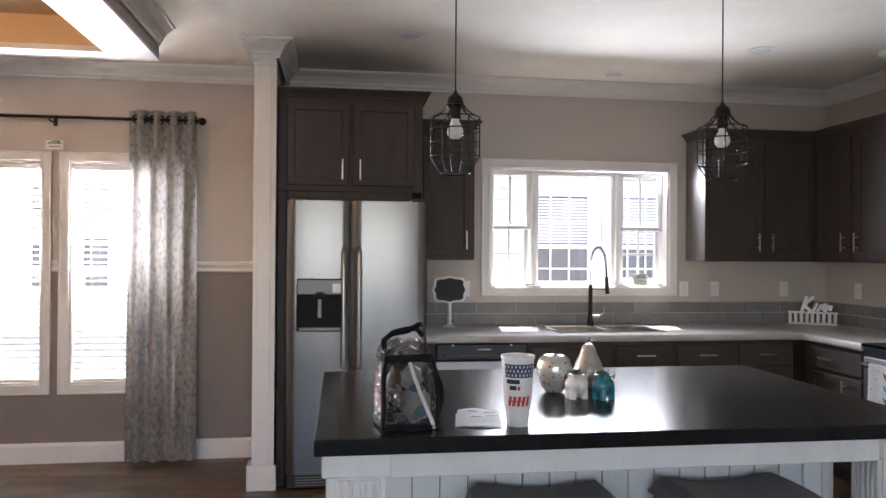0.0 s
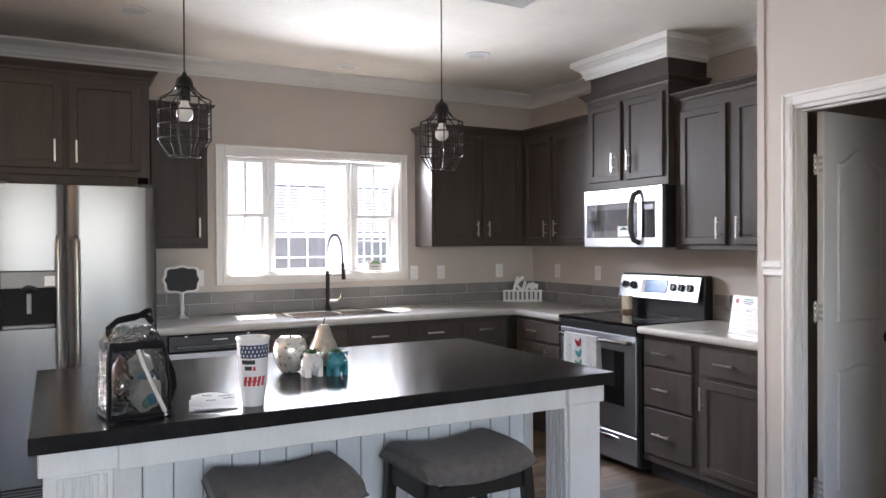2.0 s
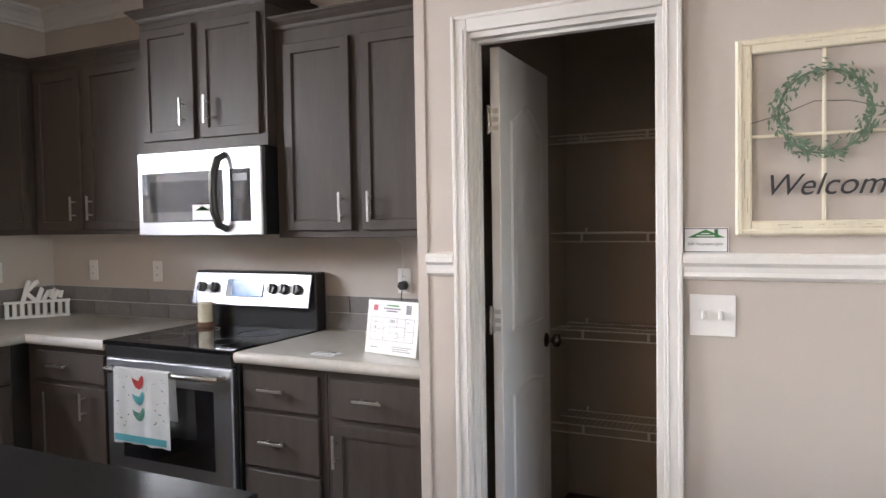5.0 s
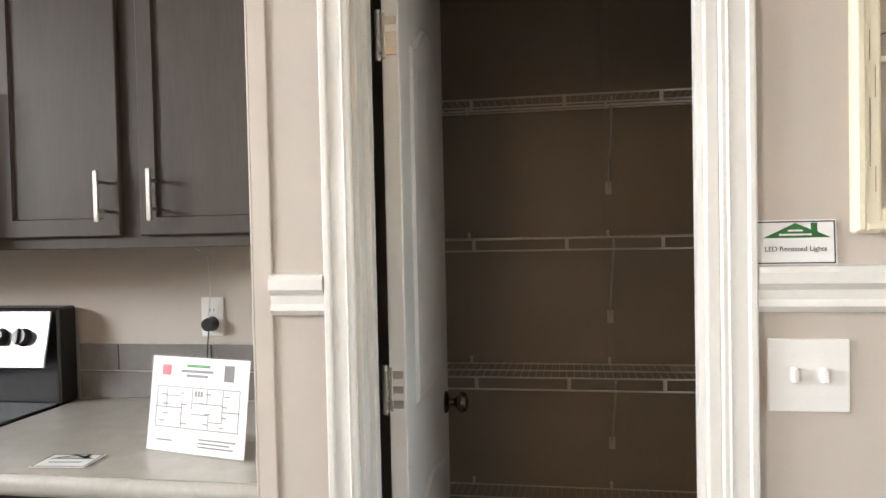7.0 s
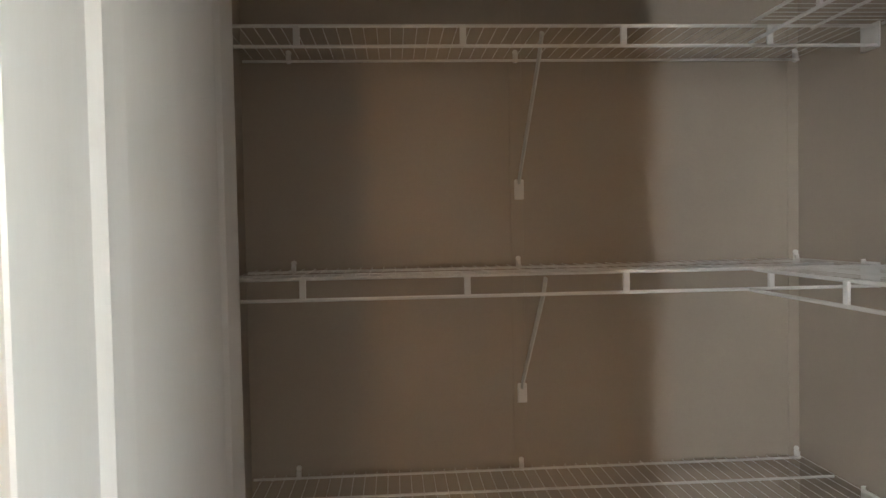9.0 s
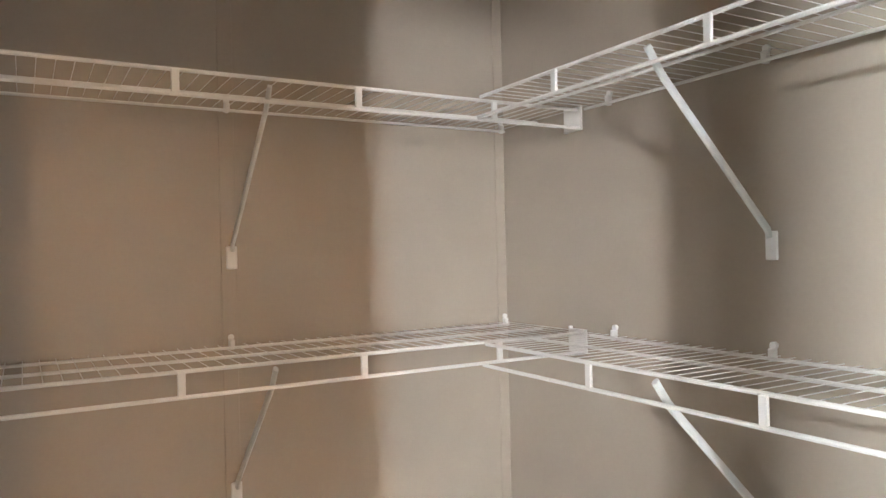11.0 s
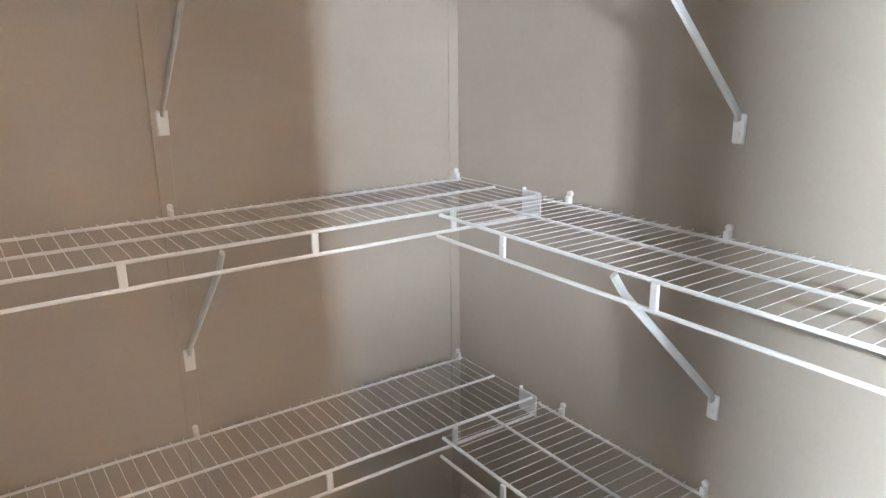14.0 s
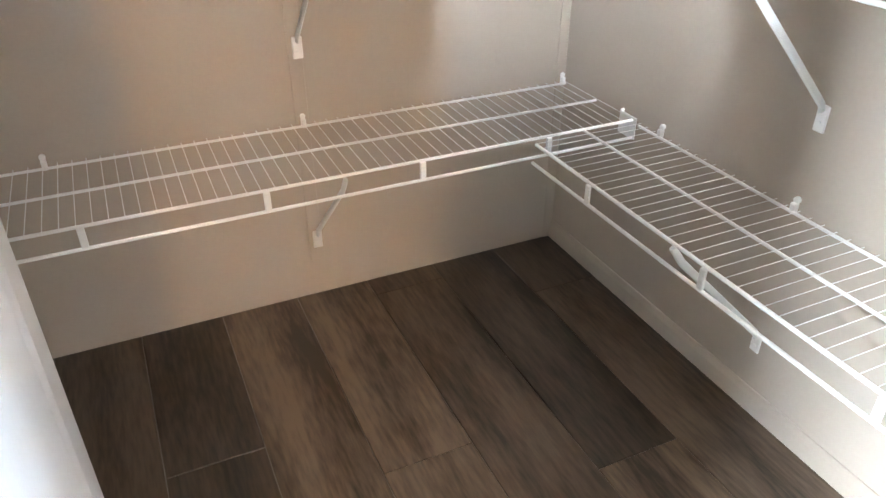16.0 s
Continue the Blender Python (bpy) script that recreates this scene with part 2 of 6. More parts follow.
def tube(name, pts, r, material, parent=None, seg=8, label="", flat=1.0, closed=False):
    return part(name, add_tube(bmesh.new(), pts, r, seg, flat, closed), material, parent, label, smooth=True)


def wall_boxes(axis, a0, a1, c0, c1, z0, z1, holes=()):
    """Boxes of a wall that runs along an axis from a0 to a1, between c0 and c1 in depth, round its openings (a0, a1, z0, z1)."""
    def b(p, q, lo, hi):
        return ((p, c0, lo), (q, c1, hi)) if axis == "x" else ((c0, p, lo), (c1, q, hi))
    out, at = [], a0
    for h0, h1, hz0, hz1 in sorted(holes):
        if h0 > at:
            out.append(b(at, h0, z0, z1))
        if hz0 > z0:
            out.append(b(h0, h1, z0, hz0))
        if hz1 < z1:
            out.append(b(h0, h1, hz1, z1))
        at = h1
    if at < a1:
        out.append(b(at, a1, z0, z1))
    return out


def structure(name, items, material, label, bevel=0.0):
    return tagged(boxes(name, items, material, None, bevel), label, name.split("_")[0], kind="structure")


def add_profile(bm, prof, pts, closed=False):
    """Sweeps a profile (out from the wall, up) along a level run of points; the wall lies on the left of the way."""
    pts = [Vector(p) for p in pts]
    n, rings = len(pts), []
    for i, p in enumerate(pts):
        d1 = (pts[i] - pts[i - 1]).normalized() if (i or closed) else (pts[1] - pts[0]).normalized()
        d2 = (pts[(i + 1) % n] - pts[i]).normalized() if (i < n - 1 or closed) else d1
        n1, n2 = Vector((d1.y, -d1.x, 0)), Vector((d2.y, -d2.x, 0))
        mid = n1 + n2
        mid *= 2 / max(mid.length_squared, 0.2)
        rings.append([bm.verts.new(p + mid * o + Vector((0, 0, h))) for o, h in prof])
    pairs = list(zip(rings, rings[1:])) + ([(rings[-1], rings[0])] if closed else [])
    k = len(prof)
    for a, b in pairs:
        for j in range(k):
            bm.faces.new((a[j], a[(j + 1) % k], b[(j + 1) % k], b[j]))
    if not closed:
        bm.faces.new(rings[0])
        bm.faces.new(rings[-1][::-1])
    return bm


def moulding(name, prof, pts, material, label, parent=None, closed=False):
    ob = part(name, add_profile(bmesh.new(), prof, pts, closed), material, parent)
    return ob if parent else tagged(ob, label, name.split("_")[0], kind="structure")


# ---- the place ----
YB, XR, XP, H = 5.25, 3.575, 2.87, 2.73   # window wall, range wall, pantry wall, ceiling
XPI, XQ, YS, YN = 2.948, 4.296, 0.934, 2.215   # pantry: inner front, back, south and north wall
KW = (0.875, 2.262, 1.195, 2.078)   # kitchen window opening
DW = ((-2.97, -2.225, 0.53, 2.05), (-2.045, -1.295, 0.53, 2.05))   # dining windows

structure("wall_north", wall_boxes("x", -5.0, 4.5, YB, YB + 0.15, -0.1, H, [KW, *DW]), M_WALL, "greige painted wall with kitchen and dining windows")
structure("wall_lower_north", wall_boxes("x", -5.0, -0.76, YB - 0.004, YB, 0.0, 1.30, [(a - 0.06, b + 0.06, c - 0.065, 3) for a, b, c, d in DW]), M_LOWER, "dark taupe panel below the chair rail")
structure("wall_east_kitchen", wall_boxes("y", 2.32, YB, XR, XR + 0.12, 0, H), M_WALL, "greige painted wall behind the range")
structure("wall_pantry_front", wall_boxes("y", -3.5, 2.32, XP, XPI, 0, H, [(1.492, 2.130, 0, 2.064)]), M_WALL, "greige wall with the pantry doorway")
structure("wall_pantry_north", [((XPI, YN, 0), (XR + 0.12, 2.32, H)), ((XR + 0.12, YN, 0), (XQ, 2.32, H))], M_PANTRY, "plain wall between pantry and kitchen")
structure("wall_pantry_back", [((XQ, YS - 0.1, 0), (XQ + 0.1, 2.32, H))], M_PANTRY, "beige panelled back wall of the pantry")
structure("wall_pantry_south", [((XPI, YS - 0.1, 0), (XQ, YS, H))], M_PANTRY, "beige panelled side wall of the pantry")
structure("wall_south", wall_boxes("x", -5.0, XP, -3.6, -3.5, 0, H, [(-2.2, 1.5, 0.88, 2.22)]), M_WALL, "plain wall closing the living room")
structure("wall_west", wall_boxes("y", -3.5, YB, -5.1, -5.0, 0, H), M_WALL, "plain wall closing the dining side")
structure("wall_fridge_end", [((-0.734, 4.515, 0), (-0.615, YB, H))], M_WALL, "short end wall beside the refrigerator")
structure("ceiling", [((-5.1, -3.6, H), (XQ + 0.1, YB + 0.15, H + 0.1))], M_CEIL, "off-white knockdown textured ceiling")
structure("roof", [((-5.6, -4.1, H + 0.12), (4.9, YB + 0.62, H + 0.22))], M_TRIM, "flat roof slab with an overhanging eave")

# floor: planks along x
floor = tagged(box("floor", (-5.1, -3.6, -0.1), (XQ + 0.1, YB, -0.004), M_GROOVE, None, 0), "dark brown wood-look plank floor", "floor", kind="structure")

# dropped ceiling frame over the dining side, with a lit tray inside
RX1, RY1, RX0, RY0, RZ = -1.249, 4.335, -4.2, 0.9, 2.537
ring = structure("ceiling_frame", [((RX1 - 0.26, RY0, RZ), (RX1, RY1, RZ + 0.018)), ((RX0, RY0, RZ), (RX0 + 0.26, RY1, H)), ((RX0 + 0.26, RY1 - 0.14, RZ), (RX1 - 0.26, RY1, H)), ((RX0 + 0.26, RY0, RZ), (RX1 - 0.26, RY0 + 0.26, H))], M_TRIM, "white dropped ceiling frame round a warm tray")
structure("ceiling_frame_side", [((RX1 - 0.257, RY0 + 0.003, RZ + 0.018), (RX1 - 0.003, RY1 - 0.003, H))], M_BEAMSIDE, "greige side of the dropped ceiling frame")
structure("ceiling_tray", [((RX0 + 0.26, RY0 + 0.26, H - 0.006), (RX1 - 0.26, RY1 - 0.14, H - 0.002))], M_TRAY, "tan ceiling inside the tray, warm lamp glow put into its colour")
boxes_t = [((RX1 - 0.264, RY0 + 0.26, RZ + 0.03), (RX1 - 0.26, RY1 - 0.14, H - 0.006)), ((RX0 + 0.264, RY1 - 0.144, RZ + 0.03), (RX1 - 0.264, RY1 - 0.14, H - 0.006))]
structure("ceiling_tray_side", boxes_t, M_TRAY, "tan inner sides of the tray, warm lamp glow put into their colour")

CROWN = [(0, -0.11), (0.012, -0.11), (0.014, -0.094), (0.022, -0.088), (0.026, -0.07), (0.045, -0.04), (0.07, -0.024), (0.078, -0.016), (0.09, -0.014), (0.092, 0), (0, 0)]
CHASE_X = 3.205
moulding("crown_frame", CROWN, [(RX1 - 0.003, RY0 + 0.01, H), (RX1 - 0.003, RY1 - 0.004, H)], M_TRIM, "white crown moulding along the dropped ceiling frame")
# wall on the left of the way
moulding("crown_kitchen", CROWN, [(-0.615, YB, H), (XR, YB, H), (XR, 4.03, H)], M_TRIM, "white crown moulding along the kitchen walls")
moulding("crown_kitchen", CROWN, [(XR, 3.27, H), (XR, 2.32, H)], M_TRIM, "white crown moulding along the range wall")
moulding("crown_chase", [(o, h) for o, h in CROWN[:-2]] + [(0.092, 0.024), (0, 0.024)], [(XR, 4.045, H - 0.025), (CHASE_X + 0.012, 4.045, H - 0.025), (CHASE_X + 0.012, 3.275, H - 0.025), (XR, 3.275, H - 0.025)], M_TRIM, "white crown moulding round the boxed cabinet top")
moulding("crown_dining", CROWN, [(-5.0, YB, H), (-0.735, YB, H)], M_TRIM, "white crown moulding along the dining wall")
moulding("crown_column", CROWN, [(-0.735, YB, H), (-0.735, 4.5, H), (-0.60, 4.5, H), (-0.60, YB, H)], M_TRIM, "white crown capital of the end wall")
moulding("crown_frame", CROWN, [(RX1 + 0.004, RY0, H), (RX1 + 0.004, RY1, H), (RX0, RY1, H)][::-1], M_TRIM, "white crown moulding on the ceiling frame")

BASE = [(0, 0), (0.016, 0), (0.016, 0.115), (0.010, 0.128), (0.006, 0.137), (0, 0.137)]
moulding("baseboard_dining", BASE, [(-5.0, YB - 0.004, 0), (-0.735, YB - 0.004, 0)], M_TRIM, "white baseboard of the dining wall")
moulding("baseboard_pantry_wall", BASE, [(XP, 1.42, 0), (XP, -3.5, 0)], M_TRIM, "white baseboard of the pantry wall")
RAIL = [(0, 0), (0.012, 0.002), (0.020, 0.010), (0.014, 0.020), (0.016, 0.034), (0.026, 0.044), (0.026, 0.060), (0.020, 0.068), (0, 0.070)]
RAIL = [(o, h * 1.12) for o, h in RAIL]
for a, b in ((-5.0, -3.045), (-2.155, -2.115), (-1.22, -0.745)):
    moulding("chair_rail", RAIL, [(a, YB, 1.297), (b, YB, 1.297)], M_TRIM, "white chair rail on the dining wall")
moulding("chair_rail", RAIL, [(XP, 1.4345, 1.255), (XP, -3.5, 1.255)], M_TRIM, "white chair rail beside the pantry door")
moulding("chair_rail", RAIL, [(XP, 2.285, 1.250), (XP, 2.1815, 1.250)], M_TRIM, "short white chair rail beside the pantry door")
structure("corner_trim", [((XP - 0.006, 2.285, 0), (XP, 2.322, H)), ((XP - 0.006, 2.3205, 0), (XP + 0.03, 2.3265, H))], M_WALL, "greige corner batten of the pantry wall", 0.002)
# end wall pilaster
pil = thing("pilaster", "white trimmed pilaster on the end wall beside the refrigerator", "pilaster", kind="structure")
box("shaft", (-0.738, 4.500, 0), (-0.605, 4.515, H - 0.02), M_TRIM, pil, 0.003)
box("inset", (-0.712, 4.494, 0.16), (-0.633, 4.500, H - 0.12), M_TRIM, pil, 0.003)
box("plinth", (-0.766, 4.482, 0), (-0.59, 4.4935, 0.155), M_TRIM, pil, 0.004)
box("plinth_side", (-0.766, 4.4935, 0), (-0.7345, 4.62, 0.155), M_TRIM, pil, 0.003)
box("neck", (-0.745, 4.486, H - 0.155), (-0.60, 4.4935, H - 0.135), M_TRIM, pil, 0.004)

# pantry door casing, jamb, stop
CASE = [(0, 0), (0.018, 0), (0.018, 0.012), (0.013, 0.020), (0.013, 0.048), (0.017, 0.052), (0.013, 0.066), (0, 0.066)]


def casing_around(name, axis, c, side, a0, a1, z0, z1, material, width=0.066, four=False, thick=0.016, group=""):
    """A door or window casing with mitred look: separate boards with a raised back band."""
    t = thing(name, "white painted " + ("window" if four else "door") + " casing", "casing", kind="structure")
    def b(nm, p, q, lo, hi, th):
        d = (c - side * th, c) if side > 0 else (c, c - side * th)
        lo3, hi3 = ((p, d[0], lo), (q, d[1], hi)) if axis == "x" else ((d[0], p, lo), (d[1], q, hi))
        box(nm, lo3, hi3, material, t, 0.003)
    w = width
    zb = z0 - w if four else z0
    b("board", a0 - w, a0, zb, z1 + w, thick)
    b("board", a1, a1 + w, zb, z1 + w, thick)
    b("board", a0, a1, z1, z1 + w, thick)
    if four:
        b("board", a0, a1, z0 - w, z0, thick)
    e = 0.014
    b("back_band", a0 - w, a0 - w + e, zb, z1 + w, thick + 0.007)
    b("back_band", a1 + w - e, a1 + w, zb, z1 + w, thick + 0.007)
    b("back_band", a0 - w + e, a1 + w - e, z1 + w - e, z1 + w, thick + 0.007)
    if four:
        b("back_band", a0 - w + e, a1 + w - e, z0 - w, z0 - w + e, thick + 0.007)
    b("bead", a0 - 0.016, a0 - 0.010, zb, z1 + 0.010, thick + 0.003)
    b("bead", a1 + 0.010, a1 + 0.016, zb, z1 + 0.010, thick + 0.003)
    return t


casing_around("door_casing", "y", XP, 1, 1.492, 2.124, 0, 2.064, M_TRIM, width=0.056)
casing_around("door_casing", "y", XPI, -1, 1.492, 2.124, 0, 2.064, M_TRIM, width=0.056)
jamb = structure("door_jamb", [((XP, 1.492, 0), (XPI, 1.511, 2.064)), ((XP, 2.115, 0), (XPI, 2.130, 2.064)), ((XP, 1.511, 2.045), (XPI, 2.115, 2.064)), ((2.905, 1.511, 0), (2.937, 1.522, 2.045)), ((2.905, 2.104, 0), (2.937, 2.115, 2.045)), ((2.905, 1.522, 2.034), (2.937, 2.104, 2.045))], M_TRIM, "white door jamb with stop", 0.001)


def panel_door(m):
    """A white moulded two-panel door with an arched top panel, on three hinges, with a round knob."""
    W_, T_, Z_ = 0.585, 0.035, 2.040
    d = thing("door_pantry", "white moulded two-panel interior door, standing open", "door", m, kind="structure")
    box("slab", (0, -T_, 0.012), (W_, 0, Z_), M_DOOR, d, 0.002)
    for y, s in ((-T_, -1), (0.0, 1)):
        for z0, z1, arch in ((1.03, 1.86, 0.075), (0.22, 0.86, 0.0)):
            x0, x1 = 0.105, W_ - 0.105
            def outline(g):
                pts = [(x0 + g, z0 + g), (x1 - g, z0 + g)]
                k = 14
                for i in range(k + 1):
                    u = i / k
                    x = x1 - g + (x0 + g - x1 + g) * u
                    up = arch * (0.5 - 0.5 * math.cos(2 * math.pi * u)) if arch else (0.028 * (0.5 - 0.5 * math.cos(2 * math.pi * u)))
                    pts.append((x, z1 - g - 0.06 + up))
                return pts
            bm = bmesh.new()
            rings = []
            for g, h in ((0.0, 0.0), (0.008, 0.007), (0.018, 0.003), (0.030, 0.003), (0.046, 0.007), (0.05, 0.007)):
                rings.append([bm.verts.new((x, y + s * h, z)) for x, z in outline(g)])
            for a, b in zip(rings, rings[1:]):
                for k in range(len(a)):
                    bm.faces.new((a[k], a[(k + 1) % len(a)], b[(k + 1) % len(a)], b[k]))
            bm.faces.new(rings[-1])
            part("raised_panel", bm, M_DOOR, d, smooth=True)
    for z in (0.24, 1.085, 1.79):
        hg = part("hinge", add_box(bmesh.new(), (-0.004, -0.008, z - 0.045), (-0.001, 0.002, z + 0.045), 0.001), M_NICKEL, d, "satin nickel hinge with finger leaves")
        part("pin", add_cyl(bmesh.new(), (-0.004, 0.007, z - 0.05), (-0.004, 0.007, z + 0.05), 0.006, seg=12), M_NICKEL, hg, smooth=True)
        for zz in (-0.03, 0.0, 0.03):
            part("door_leaf", add_box(bmesh.new(), (-0.003, -0.030, z + zz - 0.008), (-0.0005, -0.008, z + zz + 0.008), 0.0005), M_NICKEL, hg)
            part("knuckle_leaf", add_box(bmesh.new(), (-0.03, -0.002, z + zz - 0.008), (-0.004, 0.0, z + zz + 0.008), 0.0005), M_NICKEL, hg)
    for s, y in ((-1, -T_), (1, 0.0)):
        prof = [(0, 0), (0.030, 0.0), (0.030, 0.004), (0.024, 0.009), (0.011, 0.012), (0.010, 0.026), (0.018, 0.030), (0.026, 0.038), (0.028, 0.048), (0.024, 0.058), (0.012, 0.063), (0, 0.064)]
        bm = add_lathe(bmesh.new(), prof, seg=20)
        bmesh.ops.transform(bm, matrix=Matrix.Translation((W_ - 0.06, y, 0.935)) @ Euler((radians(90 if s < 0 else -90), 0, 0)).to_matrix().to_4x4(), verts=bm.verts)
        part("knob", bm, M_KNOB, d, "dark bronze round knob", smooth=True)
    return d


M_KNOB = mat("knob_bronze", (0.16, 0.13, 0.11), 0.25, 1.0, var=0.15, scale=15)
panel_door(pose(3.002, 2.101, 0, 0, 0, 1.5))

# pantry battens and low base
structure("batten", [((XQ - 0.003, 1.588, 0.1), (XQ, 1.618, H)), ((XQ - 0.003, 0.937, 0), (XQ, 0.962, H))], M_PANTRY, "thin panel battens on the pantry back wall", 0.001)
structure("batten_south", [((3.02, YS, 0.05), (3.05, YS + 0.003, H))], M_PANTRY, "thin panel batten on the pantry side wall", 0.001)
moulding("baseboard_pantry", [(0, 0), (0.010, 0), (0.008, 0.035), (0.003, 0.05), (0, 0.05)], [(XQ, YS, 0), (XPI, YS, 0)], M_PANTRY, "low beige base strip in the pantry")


def wire_shelf(name, m, length, depth, posts, struts, clips, tab, label):
    """A vented wire shelf: rods along it, cross wires, a front lip with ties, braces, wall clips. Local: x along, y out from the wall, z=0 at the lip's middle."""
    t = thing(name, label, "wire shelf", m, "pantry wire shelves")
    zt, zb, r = 0.021, -0.021, 0.0034
    cyl("front_rod", (0, depth, zt - 0.003), (length, depth, zt - 0.003), r, M_WIRE, t, 8)
    cyl("lip_rod", (0, depth + 0.006, zb), (length, depth + 0.006, zb), r, M_WIRE, t, 8)
    cyl("middle_rod", (0.0, depth * 0.5, zt - 0.006), (length + 0.03, depth * 0.5, zt - 0.006), r * 0.9, M_WIRE, t, 8)
    cyl("back_rod", (0, 0.012, zt - 0.006), (length, 0.012, zt - 0.006), r * 0.9, M_WIRE, t, 8)
    me = None
    n = int(length / 0.0254)
    for i in range(n + 1):
        if me is None:
            w = part("cross_wire", add_tube(bmesh.new(), [(0, 0.008, zt), (0, depth - 0.004, zt), (0, depth + 0.0030, zt - 0.002), (0, depth + 0.0036, zt - 0.005)], 0.00072, 6), M_WIRE, t, smooth=True)
            me = w.data
        else:
            w = new("cross_wire", me)
            w.parent = t
        w.location = (min(0.004 + i * 0.0254, length - 0.003), 0, 0)
    for x in posts:
        box("tie", (x - 0.006, depth + 0.0025, zb), (x + 0.006, depth + 0.0085, zt - 0.004), M_WIRE, t, 0.001)
    for x in struts:
        s = part("brace", add_tube(bmesh.new(), [(x, depth - 0.004, zt - 0.014), (x, depth - 0.03, zt - 0.05), (x, 0.012, -0.25), (x, 0.008, -0.262)], 0.007, 8, 0.6), M_GREYM, t, "grey metal brace", smooth=True)
        part("foot", add_box(bmesh.new(), (x - 0.011, 0.0, -0.298), (x + 0.011, 0.005, -0.252), 0.002), M_WIRE, s)
        part("screw", add_cyl(bmesh.new(), (x, 0.005, -0.283), (x, 0.0065, -0.283), 0.004, seg=8), M_WIRE, s, smooth=True)
    for x in clips:
        part("wall_clip", add_cyl(add_box(bmesh.new(), (x - 0.005, 0, zt - 0.010), (x + 0.005, 0.014, zt + 0.010), 0.002), (x, 0, zt + 0.014), (x, 0.007, zt + 0.014), 0.006, seg=10), M_WIRE, t)
    if tab is not None:
        part("end_tab", add_box(add_box(bmesh.new(), (tab - 0.004, depth - 0.045, zb - 0.004), (tab, depth + 0.012, zt + 0.004), 0.001), (tab - 0.018, depth - 0.045, zb - 0.004), (tab, depth - 0.041, zt + 0.008), 0.001), M_WIRE, t)
    return t


SHELF_Z = (1.818, 1.351, 0.887, 0.430)
RIGHT_POSTS = ((3.76, 3.455, 3.15), (3.693, 3.389, 3.086), (3.797, 3.488, 3.183), (3.79, 3.487, 3.182))
for z, rp in zip(SHELF_Z, RIGHT_POSTS):
    # back wall: local x runs to +y, y out to -x
    mb = Matrix.Translation((XQ, 0.939, z)) @ Euler((0, 0, radians(90))).to_matrix().to_4x4()
    wire_shelf("wire_shelf", mb, YN - 0.939 - 0.006, 0.284, [y - 0.939 for y in (1.157, 1.443, 1.748, 2.055)], [1.597 - 0.939], [0.006, 1.602 - 0.939, 1.17], 0.004, "white vinyl-coated wire shelf along the pantry back wall")
    # south wall: local x runs to -x, y out to +y
    t = wire_shelf("wire_shelf", Matrix.Translation((3.985 - 0.995, YS, z)), 0.995, 0.268, [x - 2.99 for x in rp], [3.567 - 2.99], [0.06, 3.567 - 2.99, 0.93], None, "white vinyl-coated wire shelf along the pantry side wall")

# ---- kitchen: cabinets ----
# local frames: x to the right seen from the front, y into the cabinet, z up
RZ_BACK, RZ_EAST = 0.0, -90.0


def bar_pull(parent, x, z, length=0.128, vertical=True, y=0.0):
    """A square bar pull on two round posts, in front of the plane y."""
    h = length / 2
    bm = bmesh.new()
    if vertical:
        add_box(bm, (x - 0.0055, y - 0.036, z - h), (x + 0.0055, y - 0.027, z + h), 0.0015)
        for s in (-0.55, 0.55):
            add_cyl(bm, (x, y - 0.028, z + s * h), (x, y, z + s * h), 0.0042, seg=10)
    else:
        add_box(bm, (x - h, y - 0.036, z - 0.0055), (x + h, y - 0.027, z + 0.0055), 0.0015)
        for s in (-0.55, 0.55):
            add_cyl(bm, (x + s * h, y - 0.028, z), (x + s * h, y, z), 0.0042, seg=10)
    return part("handle", bm, M_NICKEL, parent, "brushed nickel bar pull")


def shaker(parent, name, x0, x1, z0, z1, rail=0.058, flat=False):
    """A framed door or drawer front, 19 mm thick, its face at y = -0.019."""
    bm = bmesh.new()
    add_box(bm, (x0, -0.019, z0), (x1, 0, z1), 0.003)
    if not flat:
        bm.faces.ensure_lookup_table()
        f = max((f for f in bm.faces if f.normal.y < -0.9), key=lambda f: f.calc_area())
        bmesh.ops.inset_region(bm, faces=[f], thickness=rail, depth=0)
        bmesh.ops.inset_region(bm, faces=[f], thickness=0.004, depth=-0.009)
    return part(name, bm, M_CAB, parent)


def cabinet(name, label, m, w, z0, z1, depth, fronts, toe=0.0, group="", side=None):
    """fronts: (kind, x0, x1, z0, z1, handle x or None, handle z, vertical)."""
    t = thing(name, label, "cabinet", m, group)
    box("body", (0, 0, z0 + toe), (w, depth, z1), M_CAB, t, 0.0015)
    if toe:
        box("toe_kick", (0.0, 0.06, 0.0), (w, depth, toe), M_CABIN, t, 0)
    for kind, x0, x1, a, b, hx, hz, vert in fronts:
        d = shaker(t, "door" if kind == "d" else "drawer_front", x0, x1, a, b, flat=kind == "f", rail=0.058 if kind == "d" else 0.035)
        if hx is not None:
            bar_pull(d, hx, hz, 0.128, vert, -0.019)
    return t


UP_CROWN = [(0, 0), (0.004, 0), (0.010, 0.008), (0.014, 0.020), (0.030, 0.034), (0.040, 0.046), (0.046, 0.048), (0.046, 0.058), (0, 0.058)]


def cab_crown(parent, pts):
    part("crown", add_profile(bmesh.new(), UP_CROWN, pts), M_CAB, parent)


YF, XF = 4.589, 2.949     # box fronts of the base cabinets
ZD1, ZD0 = 0.838, 0.700
